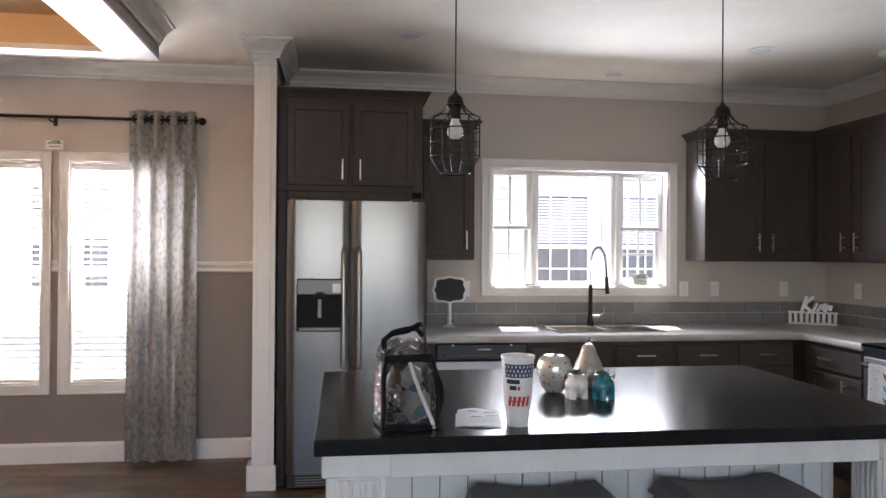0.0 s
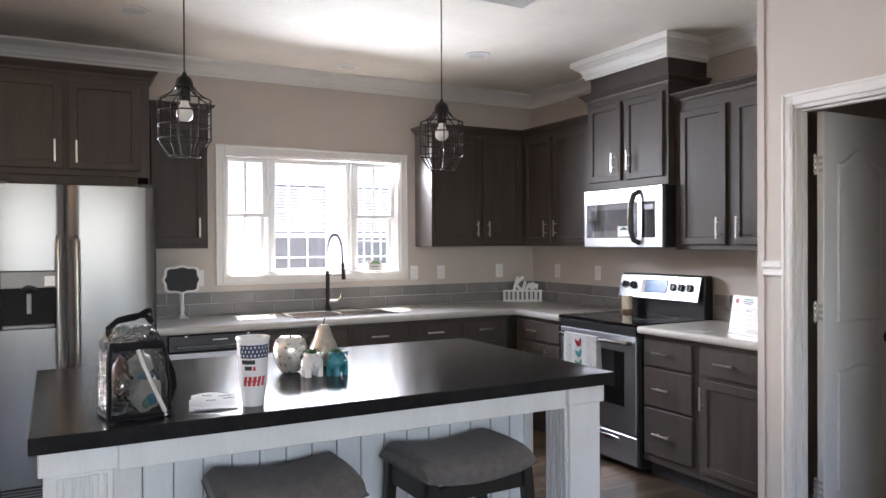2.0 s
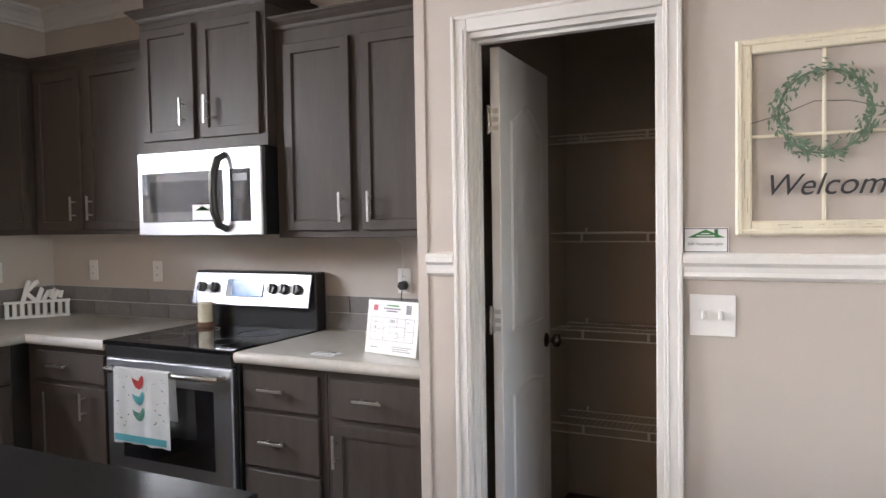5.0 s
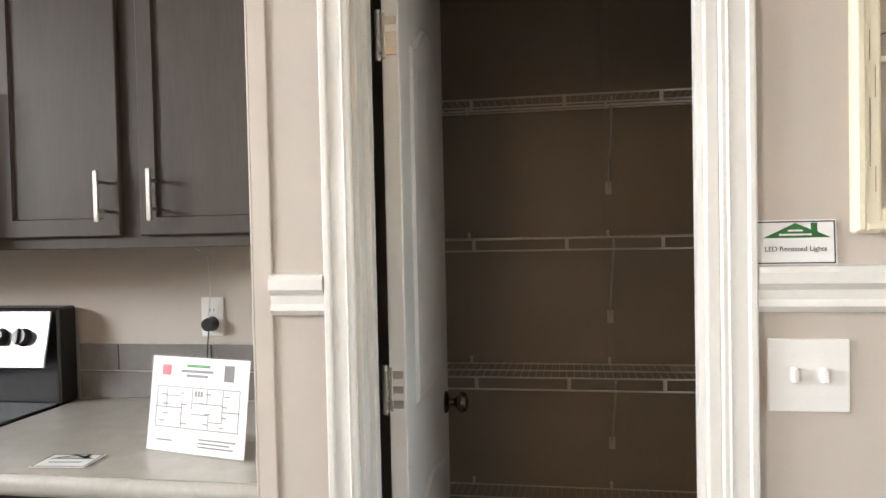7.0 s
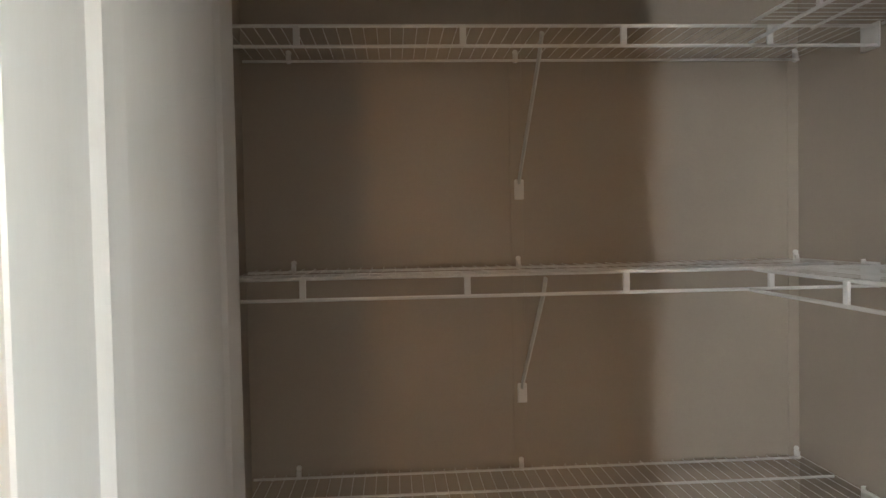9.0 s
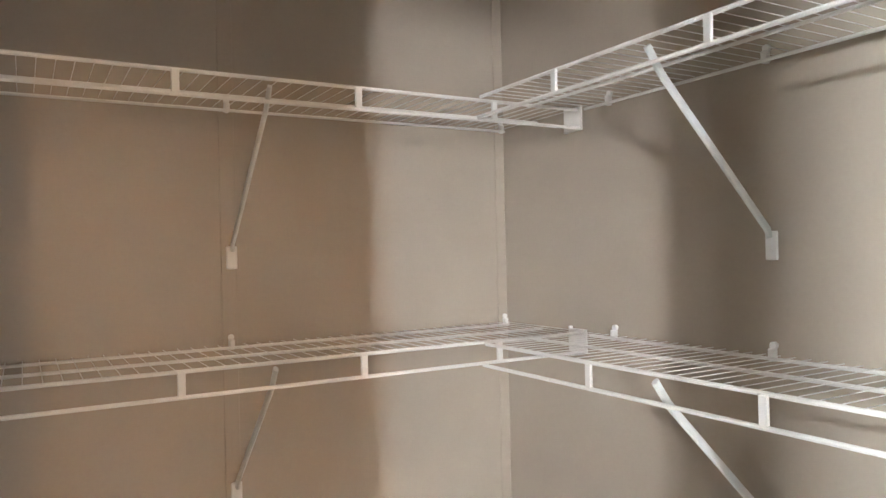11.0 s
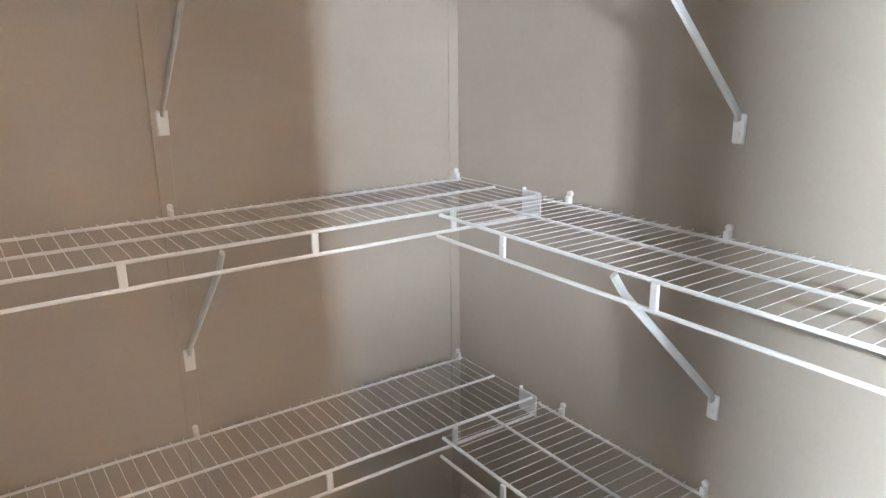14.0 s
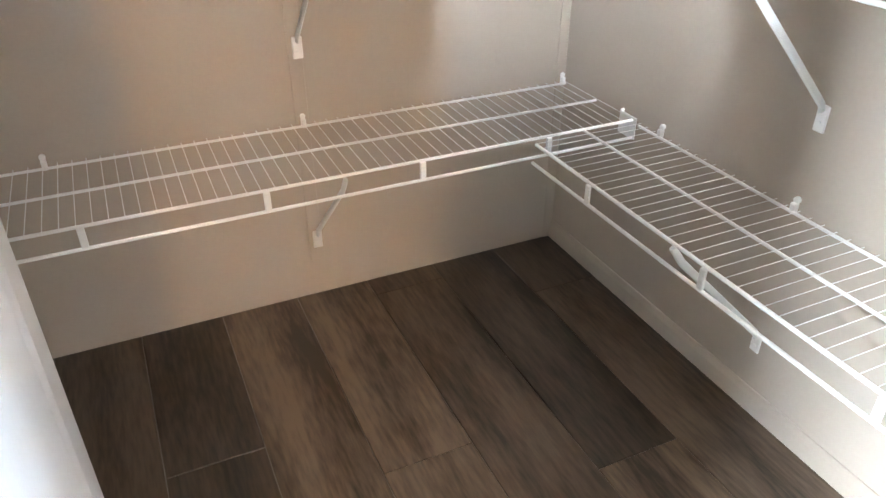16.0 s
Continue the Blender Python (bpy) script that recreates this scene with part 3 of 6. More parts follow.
# over the refrigerator
c = cabinet("wall_cabinet", "dark-stained wooden wall cabinet with two doors above the refrigerator", pose(-0.60, 4.59, 0), 0.90, 1.826, 2.41, YB - 4.592,
            [("d", 0.055, 0.435, 1.862, 2.375, 0.395, 1.96, True), ("d", 0.465, 0.845, 1.862, 2.375, 0.505, 1.96, True)])
cab_crown(c, [(0, 0, 2.405), (0.90, 0, 2.405), (0.90, 0.6, 2.405)])
box("filler_strip", (0.0, 0.014, 1.772), (0.835, 0.034, 1.826), M_CAB, c, 0.002)
t = thing("tall_side_panel", "tall dark-stained panel beside the refrigerator", "panel")
box("board", (-0.60, 4.58, 0), (-0.548, YB - 0.002, 1.824), M_CAB, t, 0.002)
# back wall uppers
c = cabinet("wall_cabinet", "narrow dark-stained wooden wall cabinet beside the window", pose(0.325, 4.949, 0), 0.378, 1.397, 2.305, YB - 4.951,
            [("d", 0.02, 0.352, 1.425, 2.275, 0.318, 1.535, True)])
cab_crown(c, [(0, 0, 2.30), (0.378, 0, 2.30), (0.378, 0.29, 2.30)])
c = cabinet("wall_cabinet", "dark-stained wooden two-door wall cabinet in the corner", pose(2.405, 4.949, 0), XR - 2.407, 1.397, 2.305, YB - 4.951,
            [("d", 0.03, 0.432, 1.425, 2.275, 0.395, 1.535, True), ("d", 0.462, 0.822, 1.425, 2.275, 0.50, 1.535, True)])
cab_crown(c, [(0, 0.29, 2.30), (0, 0, 2.30), (0.855, 0, 2.30)])
box("side_skin", (-0.003, 0.002, 1.399), (0.0, 0.297, 2.298), M_CABSIDE, c, 0, "lighter laminate side")
# range wall uppers
c = cabinet("wall_cabinet", "dark-stained wooden two-door wall cabinet on the range wall", pose(3.269, 4.945, 0, 0, 0, RZ_EAST), 0.895, 1.397, 2.305, XR - 3.271,
            [("d", 0.038, 0.395, 1.420, 2.268, 0.345, 1.535, True), ("d", 0.445, 0.865, 1.420, 2.268, 0.475, 1.535, True)])
cab_crown(c, [(0.0, 0, 2.30), (0.895, 0, 2.30)])
c = cabinet("wall_cabinet", "dark-stained wooden cabinet above the microwave with a boxed top", pose(3.215, 4.045, 0, 0, 0, RZ_EAST), 0.785, 1.792, 2.43, XR - 3.217,
            [("d", 0.03, 0.362, 1.845, 2.385, 0.305, 1.972, True), ("d", 0.405, 0.750, 1.845, 2.385, 0.455, 1.972, True)])
cab_crown(c, [(0, 0.34, 2.425), (0, 0, 2.425), (0.785, 0, 2.425), (0.785, 0.34, 2.425)])
box("chase", (0.018, 0.012, 2.483), (0.772, XR - 3.217, H - 0.002), M_CAB, c, 0.002)
c = cabinet("wall_cabinet", "dark-stained wooden two-door wall cabinet beside the pantry", pose(3.269, 3.255, 0, 0, 0, RZ_EAST), 0.925, 1.374, 2.305, XR - 3.271,
            [("d", 0.055, 0.405, 1.405, 2.235, 0.362, 1.505, True), ("d", 0.460, 0.895, 1.405, 2.235, 0.505, 1.505, True)])
cab_crown(c, [(0, 0.29, 2.30), (0, 0, 2.30), (0.925, 0, 2.30)])
# base cabinets of the window wall
t = thing("filler_panel", "narrow dark filler panel beside the dishwasher", "panel")
box("board", (0.325, YF - 0.015, 0.09), (0.384, YB - 0.1, 0.874), M_CAB, t, 0.002)
cabinet("base_cabinet", "dark-stained wooden sink base cabinet with two doors", pose(0.995, YF, 0), 0.572, 0, 0.874, 0.6,
        [("f", 0.02, 0.552, ZD0, ZD1, None, 0, False), ("d", 0.02, 0.275, 0.13, 0.675, 0.24, 0.58, True), ("d", 0.297, 0.552, 0.13, 0.675, 0.332, 0.58, True)], 0.1, "kitchen base cabinets")
for x0, x1 in ((1.569, 1.998), (2.0, 2.44), (2.442, 2.86)):
    w = x1 - x0
    cabinet("base_cabinet", "dark-stained wooden base cabinet with a drawer over a door", pose(x0, YF, 0), w, 0, 0.874, 0.6,
            [("f", 0.02, w - 0.02, ZD0, ZD1, w / 2, 0.776, False), ("d", 0.02, w - 0.02, 0.13, 0.675, 0.06, 0.58, True)], 0.1, "kitchen base cabinets")
# base cabinets of the range wall
cabinet("base_cabinet", "dark wooden base cabinet, drawer over door, beside the range", pose(XF, 4.585, 0, 0, 0, RZ_EAST), 0.598, 0, 0.874, 0.6,
        [("f", 0.075, 0.565, ZD0, ZD1, 0.262, 0.772, False), ("d", 0.075, 0.565, 0.13, 0.675, 0.43, 0.594, True)], 0.1, "kitchen base cabinets")
cabinet("base_cabinet", "dark-stained wooden base cabinet with three drawers beside the range", pose(XF, 3.206, 0, 0, 0, RZ_EAST), 0.425, 0, 0.874, 0.6,
        [("f", 0.018, 0.392, 0.685, 0.838, 0.178, 0.769, False), ("f", 0.018, 0.392, 0.445, 0.668, 0.178, 0.556, False), ("f", 0.018, 0.392, 0.152, 0.428, 0.178, 0.285, False)], 0.1, "kitchen base cabinets")
cabinet("base_cabinet", "dark wooden base cabinet, drawer over door, beside the pantry", pose(XF, 2.779, 0, 0, 0, RZ_EAST), 0.45, 0, 0.874, 0.6,
        [("f", 0.03, 0.425, 0.685, 0.838, 0.205, 0.766, False), ("d", 0.03, 0.425, 0.14, 0.660, 0.052, 0.56, True)], 0.1, "kitchen base cabinets")
# worktops
SX0, SX1, SY0, SY1 = 1.24, 1.99, 4.70, 5.08
t = thing("worktop", "light mottled stone-look laminate worktop with a sink", "worktop")
bm = bmesh.new()
for lo, hi in (((0.322, 4.560, 0.875), (SX0, 5.236, 0.915)), ((SX0, 4.560, 0.875), (SX1, SY0, 0.915)), ((SX0, SY1, 0.875), (SX1, 5.236, 0.915)), ((SX1, 4.560, 0.875), (XR - 0.014, 5.236, 0.915)), ((2.915, 3.984, 0.875), (XR - 0.014, 4.560, 0.915))):
    add_box(bm, lo, hi)
part("slab", bm, M_COUNTER, t)
part("front_edge", add_tube(bmesh.new(), [(0.322, 4.552, 0.893), (2.907, 4.552, 0.893), (2.907, 3.984, 0.893)], 0.022, 10, 0.55), M_COUNTER, t, smooth=True)
t = thing("worktop", "light mottled stone-look laminate worktop beside the range", "worktop")
box("slab", (2.915, 2.328, 0.875), (XR - 0.014, 3.206, 0.915), M_COUNTER, t, 0.0)
part("front_edge", add_tube(bmesh.new(), [(2.907, 3.206, 0.893), (2.907, 2.328, 0.893)], 0.022, 10, 0.55), M_COUNTER, t, smooth=True)
# sink
t = thing("sink", "double-bowl stainless steel drop-in sink", "sink")
bm = bmesh.new()
xm = (SX0 + SX1) / 2
for a, b in ((SX0 + 0.02, xm - 0.012), (xm + 0.012, SX1 - 0.02)):
    add_box(bm, (a, SY0 + 0.02, 0.74), (b, SY1 - 0.02, 0.9165), 0.0)
bmesh.ops.delete(bm, geom=[f for f in bm.faces if f.calc_center_median().z > 0.916], context="FACES")
part("basin", bm, M_SSH, t)
boxes("rim", [((SX0 - 0.012, SY0 - 0.012, 0.9155), (SX1 + 0.012, SY0 + 0.02, 0.9195)), ((SX0 - 0.012, SY1 - 0.02, 0.9155), (SX1 + 0.012, SY1 + 0.012, 0.9195)), ((SX0 - 0.012, SY0 + 0.02, 0.9155), (SX0 + 0.02, SY1 - 0.02, 0.9195)), ((SX1 - 0.02, SY0 + 0.02, 0.9155), (SX1 + 0.012, SY1 - 0.02, 0.9195)), ((xm - 0.012, SY0 + 0.02, 0.9155), (xm + 0.012, SY1 - 0.02, 0.9195))], M_SSH, t, 0.001)
for x in (SX0 + 0.19, SX1 - 0.19):
    cyl("drain", (x, 4.89, 0.741), (x, 4.89, 0.746), 0.04, M_CHROME, t)
# faucet
FX, FY = 1.605, 5.125
t = thing("faucet", "black spring-neck kitchen faucet with chrome lever", "faucet", pose(FX, FY, 0.9155))
lathe("base", [(0, 0), (0.028, 0), (0.028, 0.006), (0.020, 0.012), (0.019, 0.05), (0.0, 0.052)], M_BLACKM, t)
cyl("body", (0, 0, 0.05), (0, 0, 0.30), 0.0145, M_BLACKM, t, 16)
arc = [(0, 0, 0.30 + 0.15 * k / 5) for k in range(6)] + [(0.085 * (1 - math.cos(a)) * 0.5, -0.085 * (1 - math.cos(a)) * 0.5, 0.45 + 0.085 * math.sin(a) * 1.5) for a in [math.pi * k / 12 for k in range(1, 12)]] + [(0.086, -0.087, 0.42), (0.088, -0.09, 0.36)]
tube("hose", arc, 0.0065, M_BLACKM, t, 10)
bm = bmesh.new()
vs = [Vector(p) for p in arc]
ac = [0.0]
for a, b in zip(vs, vs[1:]):
    ac.append(ac[-1] + (b - a).length)
coil = []
turns = 46
for i in range(turns * 8 + 1):
    s = ac[-1] * 0.8 * i / (turns * 8)
    k = max(j for j in range(len(ac)) if ac[j] <= s + 1e-9)
    k = min(k, len(vs) - 2)
    u = (s - ac[k]) / (ac[k + 1] - ac[k])
    p = vs[k].lerp(vs[k + 1], u)
    d = (vs[min(k + 1, len(vs) - 1)] - vs[k]).normalized()
    n1 = d.cross(Vector((0.6, 0.8, 0))).normalized()
    n2 = d.cross(n1)
    a = 2 * math.pi * i / 8
    coil.append(p + n1 * math.cos(a) * 0.0125 + n2 * math.sin(a) * 0.0125)
part("spring", add_tube(bm, coil, 0.0019, 5), M_CHROME, t, "steel spring", smooth=True)
cyl("spray_head", (0.088, -0.09, 0.36), (0.094, -0.092, 0.24), 0.013, M_BLACKM, t, 14, r1=0.016)
tube("arm", [(0, 0, 0.275), (0.045, -0.045, 0.275), (0.082, -0.085, 0.275)], 0.006, M_BLACKM, t)
lv = cyl("lever_hub", (0.015, 0, 0.075), (0.065, -0.02, 0.075), 0.013, M_CHROME, t, 14, "chrome lever")
part("lever", add_tube(bmesh.new(), [(0.062, -0.02, 0.075), (0.09, -0.03, 0.10), (0.10, -0.032, 0.145)], 0.006, 8), M_CHROME, lv, smooth=True)
# dishwasher
t = thing("dishwasher", "stainless steel dishwasher with a black control panel", "dishwasher", pose(0.388, 4.575, 0))
box("tub", (0.0, 0.02, 0.1), (0.602, 0.6, 0.872), M_BLACK, t, 0)
box("door_panel", (0.004, 0.0, 0.11), (0.598, 0.02, 0.755), M_SSR, t, 0.006)
box("control_panel", (0.004, -0.012, 0.758), (0.598, 0.02, 0.866), M_BLACK, t, 0.008)
box("handle_slot", (0.05, -0.018, 0.782), (0.55, -0.011, 0.80), M_BLACKGL, t, 0.003)
for x in (0.11, 0.49):
    box("catch", (x - 0.008, -0.016, 0.852), (x + 0.008, -0.012, 0.862), M_WHITEPL, t, 0.002)
box("label_strip", (0.27, -0.0135, 0.825), (0.36, -0.0122, 0.832), M_GREYM, t, 0)


def tiles(parent, axis, c, spans, z0=0.9195):
    """Two courses of gray tile, the joints staggered, each tile a piece of its own."""
    meshes = {}
    for row in range(2):
        z = z0 + row * 0.0835
        for a0, a1 in spans:
            L = 0.296
            at = a0 - (L + 0.005) * (0.5 if row else 0.0)
            while at < a1 - 0.004:
                p, q = max(at, a0), min(at + L, a1)
                if q - p > 0.01:
                    k = (axis, round(q - p, 3))
                    if k not in meshes:
                        w = q - p
                        lo, hi = ((0, -0.010, 0), (w, -0.002, 0.0785)) if axis == "x" else ((-0.010, 0, 0), (-0.002, w, 0.0785))
                        ob = box("tile", lo, hi, M_TILE, parent, 0.0012)
                        meshes[k] = ob.data
                    else:
                        ob = new("tile", meshes[k])
                        ob.parent = parent
                    ob.location = (p, c, z) if axis == "x" else (c, p, z)
                at += L + 0.005


bs = thing("backsplash", "gray glazed tile backsplash in two staggered courses", "backsplash", kind="structure")
box("grout", (0.325, YB - 0.004, 0.9155), (XR, YB, 1.087), M_GROUT, bs, 0)
box("grout", (XR - 0.004, 2.328, 0.9155), (XR, YB - 0.004, 1.087), M_GROUT, bs, 0)
tiles(bs, "x", YB, [(0.327, XR - 0.012)])
tiles(bs, "y", XR, [(2.33, 3.21), (3.98, YB - 0.012)])


def outlet(m, kind="outlet"):
    """A white wall plate with two sockets or a blank rocker."""
    t = thing("wall_outlet" if kind == "outlet" else "light_switch", "white plastic wall " + ("outlet" if kind == "outlet" else "switch") + " plate", "outlet" if kind == "outlet" else "switch", m, "wall plates")
    box("plate", (-0.036, -0.006, -0.058), (0.036, 0, 0.058), M_WHITEPL, t, 0.003)
    for z in (-0.02, 0.02):
        box("socket", (-0.016, -0.0085, z - 0.014), (0.016, -0.0055, z + 0.014), M_WHITEPL, t, 0.003)
        for x in (-0.006, 0.006):
            box("slot", (x - 0.001, -0.0089, z - 0.005), (x + 0.001, -0.0084, z + 0.005), M_BLACK, t, 0)
    return t


for x in (0.69, 2.39, 2.64, 3.217):
    outlet(pose(x, YB, 1.182))
for y in (4.883, 4.36, 2.775):
    outlet(pose(XR, y, 1.182 if y > 3 else 1.163, 0, 0, RZ_EAST))

# ---- refrigerator ----
M_DISP = mat("dispenser_gray", (0.19, 0.187, 0.184), 0.4, 0.4, var=0.08)
M_RECESS = mat("recess_black", (0.006, 0.006, 0.007), 0.6, spec=0.2, var=0.2, scale=12)
t = thing("refrigerator", "stainless steel side-by-side refrigerator with water dispenser", "refrigerator", pose(-0.535, 4.43, 0))
WR, ZT = 0.853, 1.757
box("case", (0.004, 0.075, 0.02), (WR - 0.004, 0.76, 1.745), M_BLACK, t, 0.004)


def bowed_door(name, x0, x1, z0, z1, parent):
    bm = bmesh.new()
    n = 14
    front = []
    for i in range(n + 1):
        u = i / n
        x = x0 + (x1 - x0) * u
        e = min(u, 1 - u) * (x1 - x0)
        y = 0.0 + 0.010 * (2 * u - 1) ** 2 + (0.018 * (1 - min(e / 0.018, 1)) ** 2)
        front.append((x, y))
    prof = front + [(x1, 0.072), (x0, 0.072)]
    lo = [bm.verts.new((x, y, z0)) for x, y in prof]
    hi = [bm.verts.new((x, y, z1)) for x, y in prof]
    for k in range(len(prof)):
        k2 = (k + 1) % len(prof)
        bm.faces.new((lo[k], lo[k2], hi[k2], hi[k]))
    bm.faces.new(lo)
    bm.faces.new(hi)
    return part(name, bm, M_SS, parent, smooth=True)


d1 = bowed_door("freezer_door", 0.0, 0.384, 0.105, ZT, t)
d2 = bowed_door("fresh_food_door", 0.392, WR, 0.105, ZT, t)
for d, x in ((d1, 0.342), (d2, 0.434)):
    part("door_handle", add_tube(bmesh.new(), [(x, 0.008, 0.745), (x, -0.035, 0.765), (x, -0.048, 0.85), (x, -0.052, 1.1), (x, -0.048, 1.36), (x, -0.035, 1.445), (x, 0.008, 1.465)], 0.016, 12, 0.75), M_NICKEL, d, "curved metal handle", smooth=True)
dp = box("dispenser", (0.062, -0.006, 0.965), (0.338, 0.02, 1.285), M_RECESS, d1, 0.006, "black water dispenser with gray panel")
part("display_panel", add_box(bmesh.new(), (0.068, -0.009, 1.19), (0.332, -0.004, 1.279), 0.004), M_DISP, dp)
part("recess", add_box(bmesh.new(), (0.078, -0.0085, 0.99), (0.322, -0.0055, 1.175), 0.004), M_RECESS, dp)
part("spout", add_tube(bmesh.new(), [(0.17, -0.010, 1.18), (0.19, -0.020, 1.195), (0.21, -0.020, 1.195), (0.24, -0.010, 1.18)], 0.012, 8), M_BLACK, dp)
part("paddle", add_box(bmesh.new(), (0.188, -0.014, 1.05), (0.212, -0.008, 1.16), 0.004), M_DISP, dp)
part("drip_tray", add_box(bmesh.new(), (0.075, -0.016, 0.97), (0.325, -0.005, 0.992), 0.004), M_DISP, dp)
part("sticker", add_box(bmesh.new(), (0.275, -0.0105, 1.20), (0.325, -0.0092, 1.255), 0), M_WHITEPL, dp)
box("toe_grille", (0.01, 0.03, 0.018), (WR - 0.01, 0.08, 0.098), M_BLACK, t, 0.004)
for k in range(4):
    box("grille_slot", (0.06, 0.0275, 0.03 + 0.016 * k), (WR - 0.2, 0.031, 0.038 + 0.016 * k), M_DISP, t, 0.001)
for x in (0.06, WR - 0.06):
    box("hinge_cover", (x - 0.04, 0.02, ZT), (x + 0.04, 0.14, ZT + 0.022), M_BLACK, t, 0.006)
    cyl("leveling_foot", (x, 0.12, 0), (x, 0.12, 0.03), 0.02, M_BLACK, t)

# ---- microwave ----
t = thing("microwave", "over-the-range stainless steel microwave with black glass door", "microwave", pose(3.165, 4.030, 0, 0, 0, RZ_EAST))
box("case", (0.004, 0.03, 1.390), (0.762, 0.40, 1.788), M_BLACK, t, 0.003)
dr = box("door", (0.0, 0.0, 1.386), (0.766, 0.03, 1.788), M_SSR, t, 0.006)
part("window", add_box(bmesh.new(), (0.030, -0.003, 1.452), (0.545, 0.004, 1.690), 0.008), M_MWGLASS, dr, "dark reflecting glass window")
part("control_glass", add_box(bmesh.new(), (0.585, -0.0025, 1.452), (0.705, 0.004, 1.690), 0.006), M_BLACKGL, dr, "black glass control panel")
part("inner_frame", add_box(bmesh.new(), (0.085, -0.0038, 1.500), (0.50, -0.0031, 1.645), 0.0), M_BLACKGL, dr)
part("clock_display", add_box(bmesh.new(), (0.604, -0.0032, 1.635), (0.688, -0.0026, 1.668), 0.001), M_BLACK, dr)
hd = part("handle", add_tube(bmesh.new(), [(0.565, 0.0, 1.418), (0.55, -0.034, 1.435), (0.542, -0.052, 1.50), (0.54, -0.056, 1.585), (0.542, -0.052, 1.67), (0.55, -0.034, 1.735), (0.565, 0.0, 1.755)], 0.017, 14, 0.62), M_BLACK, dr, "curved vertical handle, black with a steel face", smooth=True)
part("handle_face", add_tube(bmesh.new(), [(0.556, -0.004, 1.416), (0.540, -0.040, 1.433), (0.530, -0.058, 1.50), (0.527, -0.062, 1.585), (0.530, -0.058, 1.67), (0.540, -0.040, 1.737), (0.556, -0.004, 1.757)], 0.010, 10, 0.6), M_SSH, hd, "steel face", smooth=True)
cd = part("label_card", add_box(bmesh.new(), (0.36, -0.0055, 1.462), (0.485, -0.0042, 1.532), 0), M_PAPER, dr, "small white card with green mark")
bm = bmesh.new()
bm.faces.new([bm.verts.new((x, -0.0062, z)) for x, z in ((0.378, 1.505), (0.422, 1.527), (0.468, 1.505))])
bmesh.ops.solidify(bm, geom=bm.faces, thickness=0.0004)
part("roof_mark", bm, M_SIGNGREEN, cd)
for k in range(5):
    box("vent_slot", (0.1, 0.06 + 0.05 * k, 1.3885), (0.66, 0.08 + 0.05 * k, 1.391), M_BLACK, t, 0)

# ---- range ----
M_SCREEN = mat("range_screen", (0.10, 0.22, 0.42), 0.15, var=0.15, scale=20)
t = thing("range", "stainless steel electric range with black glass cooktop", "range", pose(2.905, 3.977, 0, 0, 0, RZ_EAST))
RW = 0.764
box("case", (0.0, 0.03, 0.03), (RW, 0.655, 0.905), M_BLACK, t, 0.002)
box("cooktop", (-0.002, -0.012, 0.900), (RW + 0.002, 0.57, 0.922), M_BLACKGL, t, 0.005)
for x, y, r in ((0.2, 0.15, 0.1), (0.56, 0.15, 0.085), (0.2, 0.40, 0.085), (0.56, 0.40, 0.1)):
    ringo = add_tube(bmesh.new(), [(x + r * math.cos(a), y + r * math.sin(a), 0.9222) for a in [2 * math.pi * k / 32 for k in range(32)]], 0.0012, 5, 1.0, True)
    part("burner_ring", ringo, M_DISP, t)
od = box("oven_door", (0.008, -0.004, 0.235), (RW - 0.008, 0.03, 0.842), M_SSR, t, 0.006)
part("oven_window", add_box(bmesh.new(), (0.11, -0.006, 0.40), (RW - 0.11, -0.002, 0.74), 0.003), M_BLACKGL, od)
part("oven_handle", add_tube(bmesh.new(), [(0.05, -0.004, 0.80), (0.055, -0.045, 0.802), (0.08, -0.056, 0.802), (RW / 2, -0.058, 0.802), (RW - 0.08, -0.056, 0.802), (RW - 0.055, -0.045, 0.802), (RW - 0.05, -0.004, 0.80)], 0.014, 12), M_SSH, od, "tubular steel handle", smooth=True)
box("vent_strip", (0.01, -0.006, 0.850), (RW - 0.01, 0.03, 0.898), M_BLACK, t, 0.003)
wd = box("storage_drawer", (0.008, -0.002, 0.05), (RW - 0.008, 0.03, 0.225), M_SSR, t, 0.006)
part("pull_slot", add_box(bmesh.new(), (0.16, -0.010, 0.168), (RW - 0.16, -0.001, 0.200), 0.004), M_CHROME, wd)
bg = part("backguard", add_box(bmesh.new(), (0.0, 0.575, 0.915), (RW, 0.655, 1.200), 0.006), M_BLACK, t)
bm = add_box(bmesh.new(), (0.012, -0.008, 0.0), (RW - 0.012, 0.0, 0.165), 0.003)
bmesh.ops.transform(bm, matrix=Matrix.Translation((0, 0.530, 1.03)) @ Euler((radians(-14), 0, 0)).to_matrix().to_4x4(), verts=bm.verts)
cp = part("control_panel", bm, M_SSR, t)
cpm = Matrix.Translation((0, 0.524, 1.03)) @ Euler((radians(-14), 0, 0)).to_matrix().to_4x4()


def on_panel(name, lo, hi, material, bevel=0.001):
    bm = add_box(bmesh.new(), lo, hi, bevel)
    bmesh.ops.transform(bm, matrix=cpm, verts=bm.verts)
    return part(name, bm, material, cp)


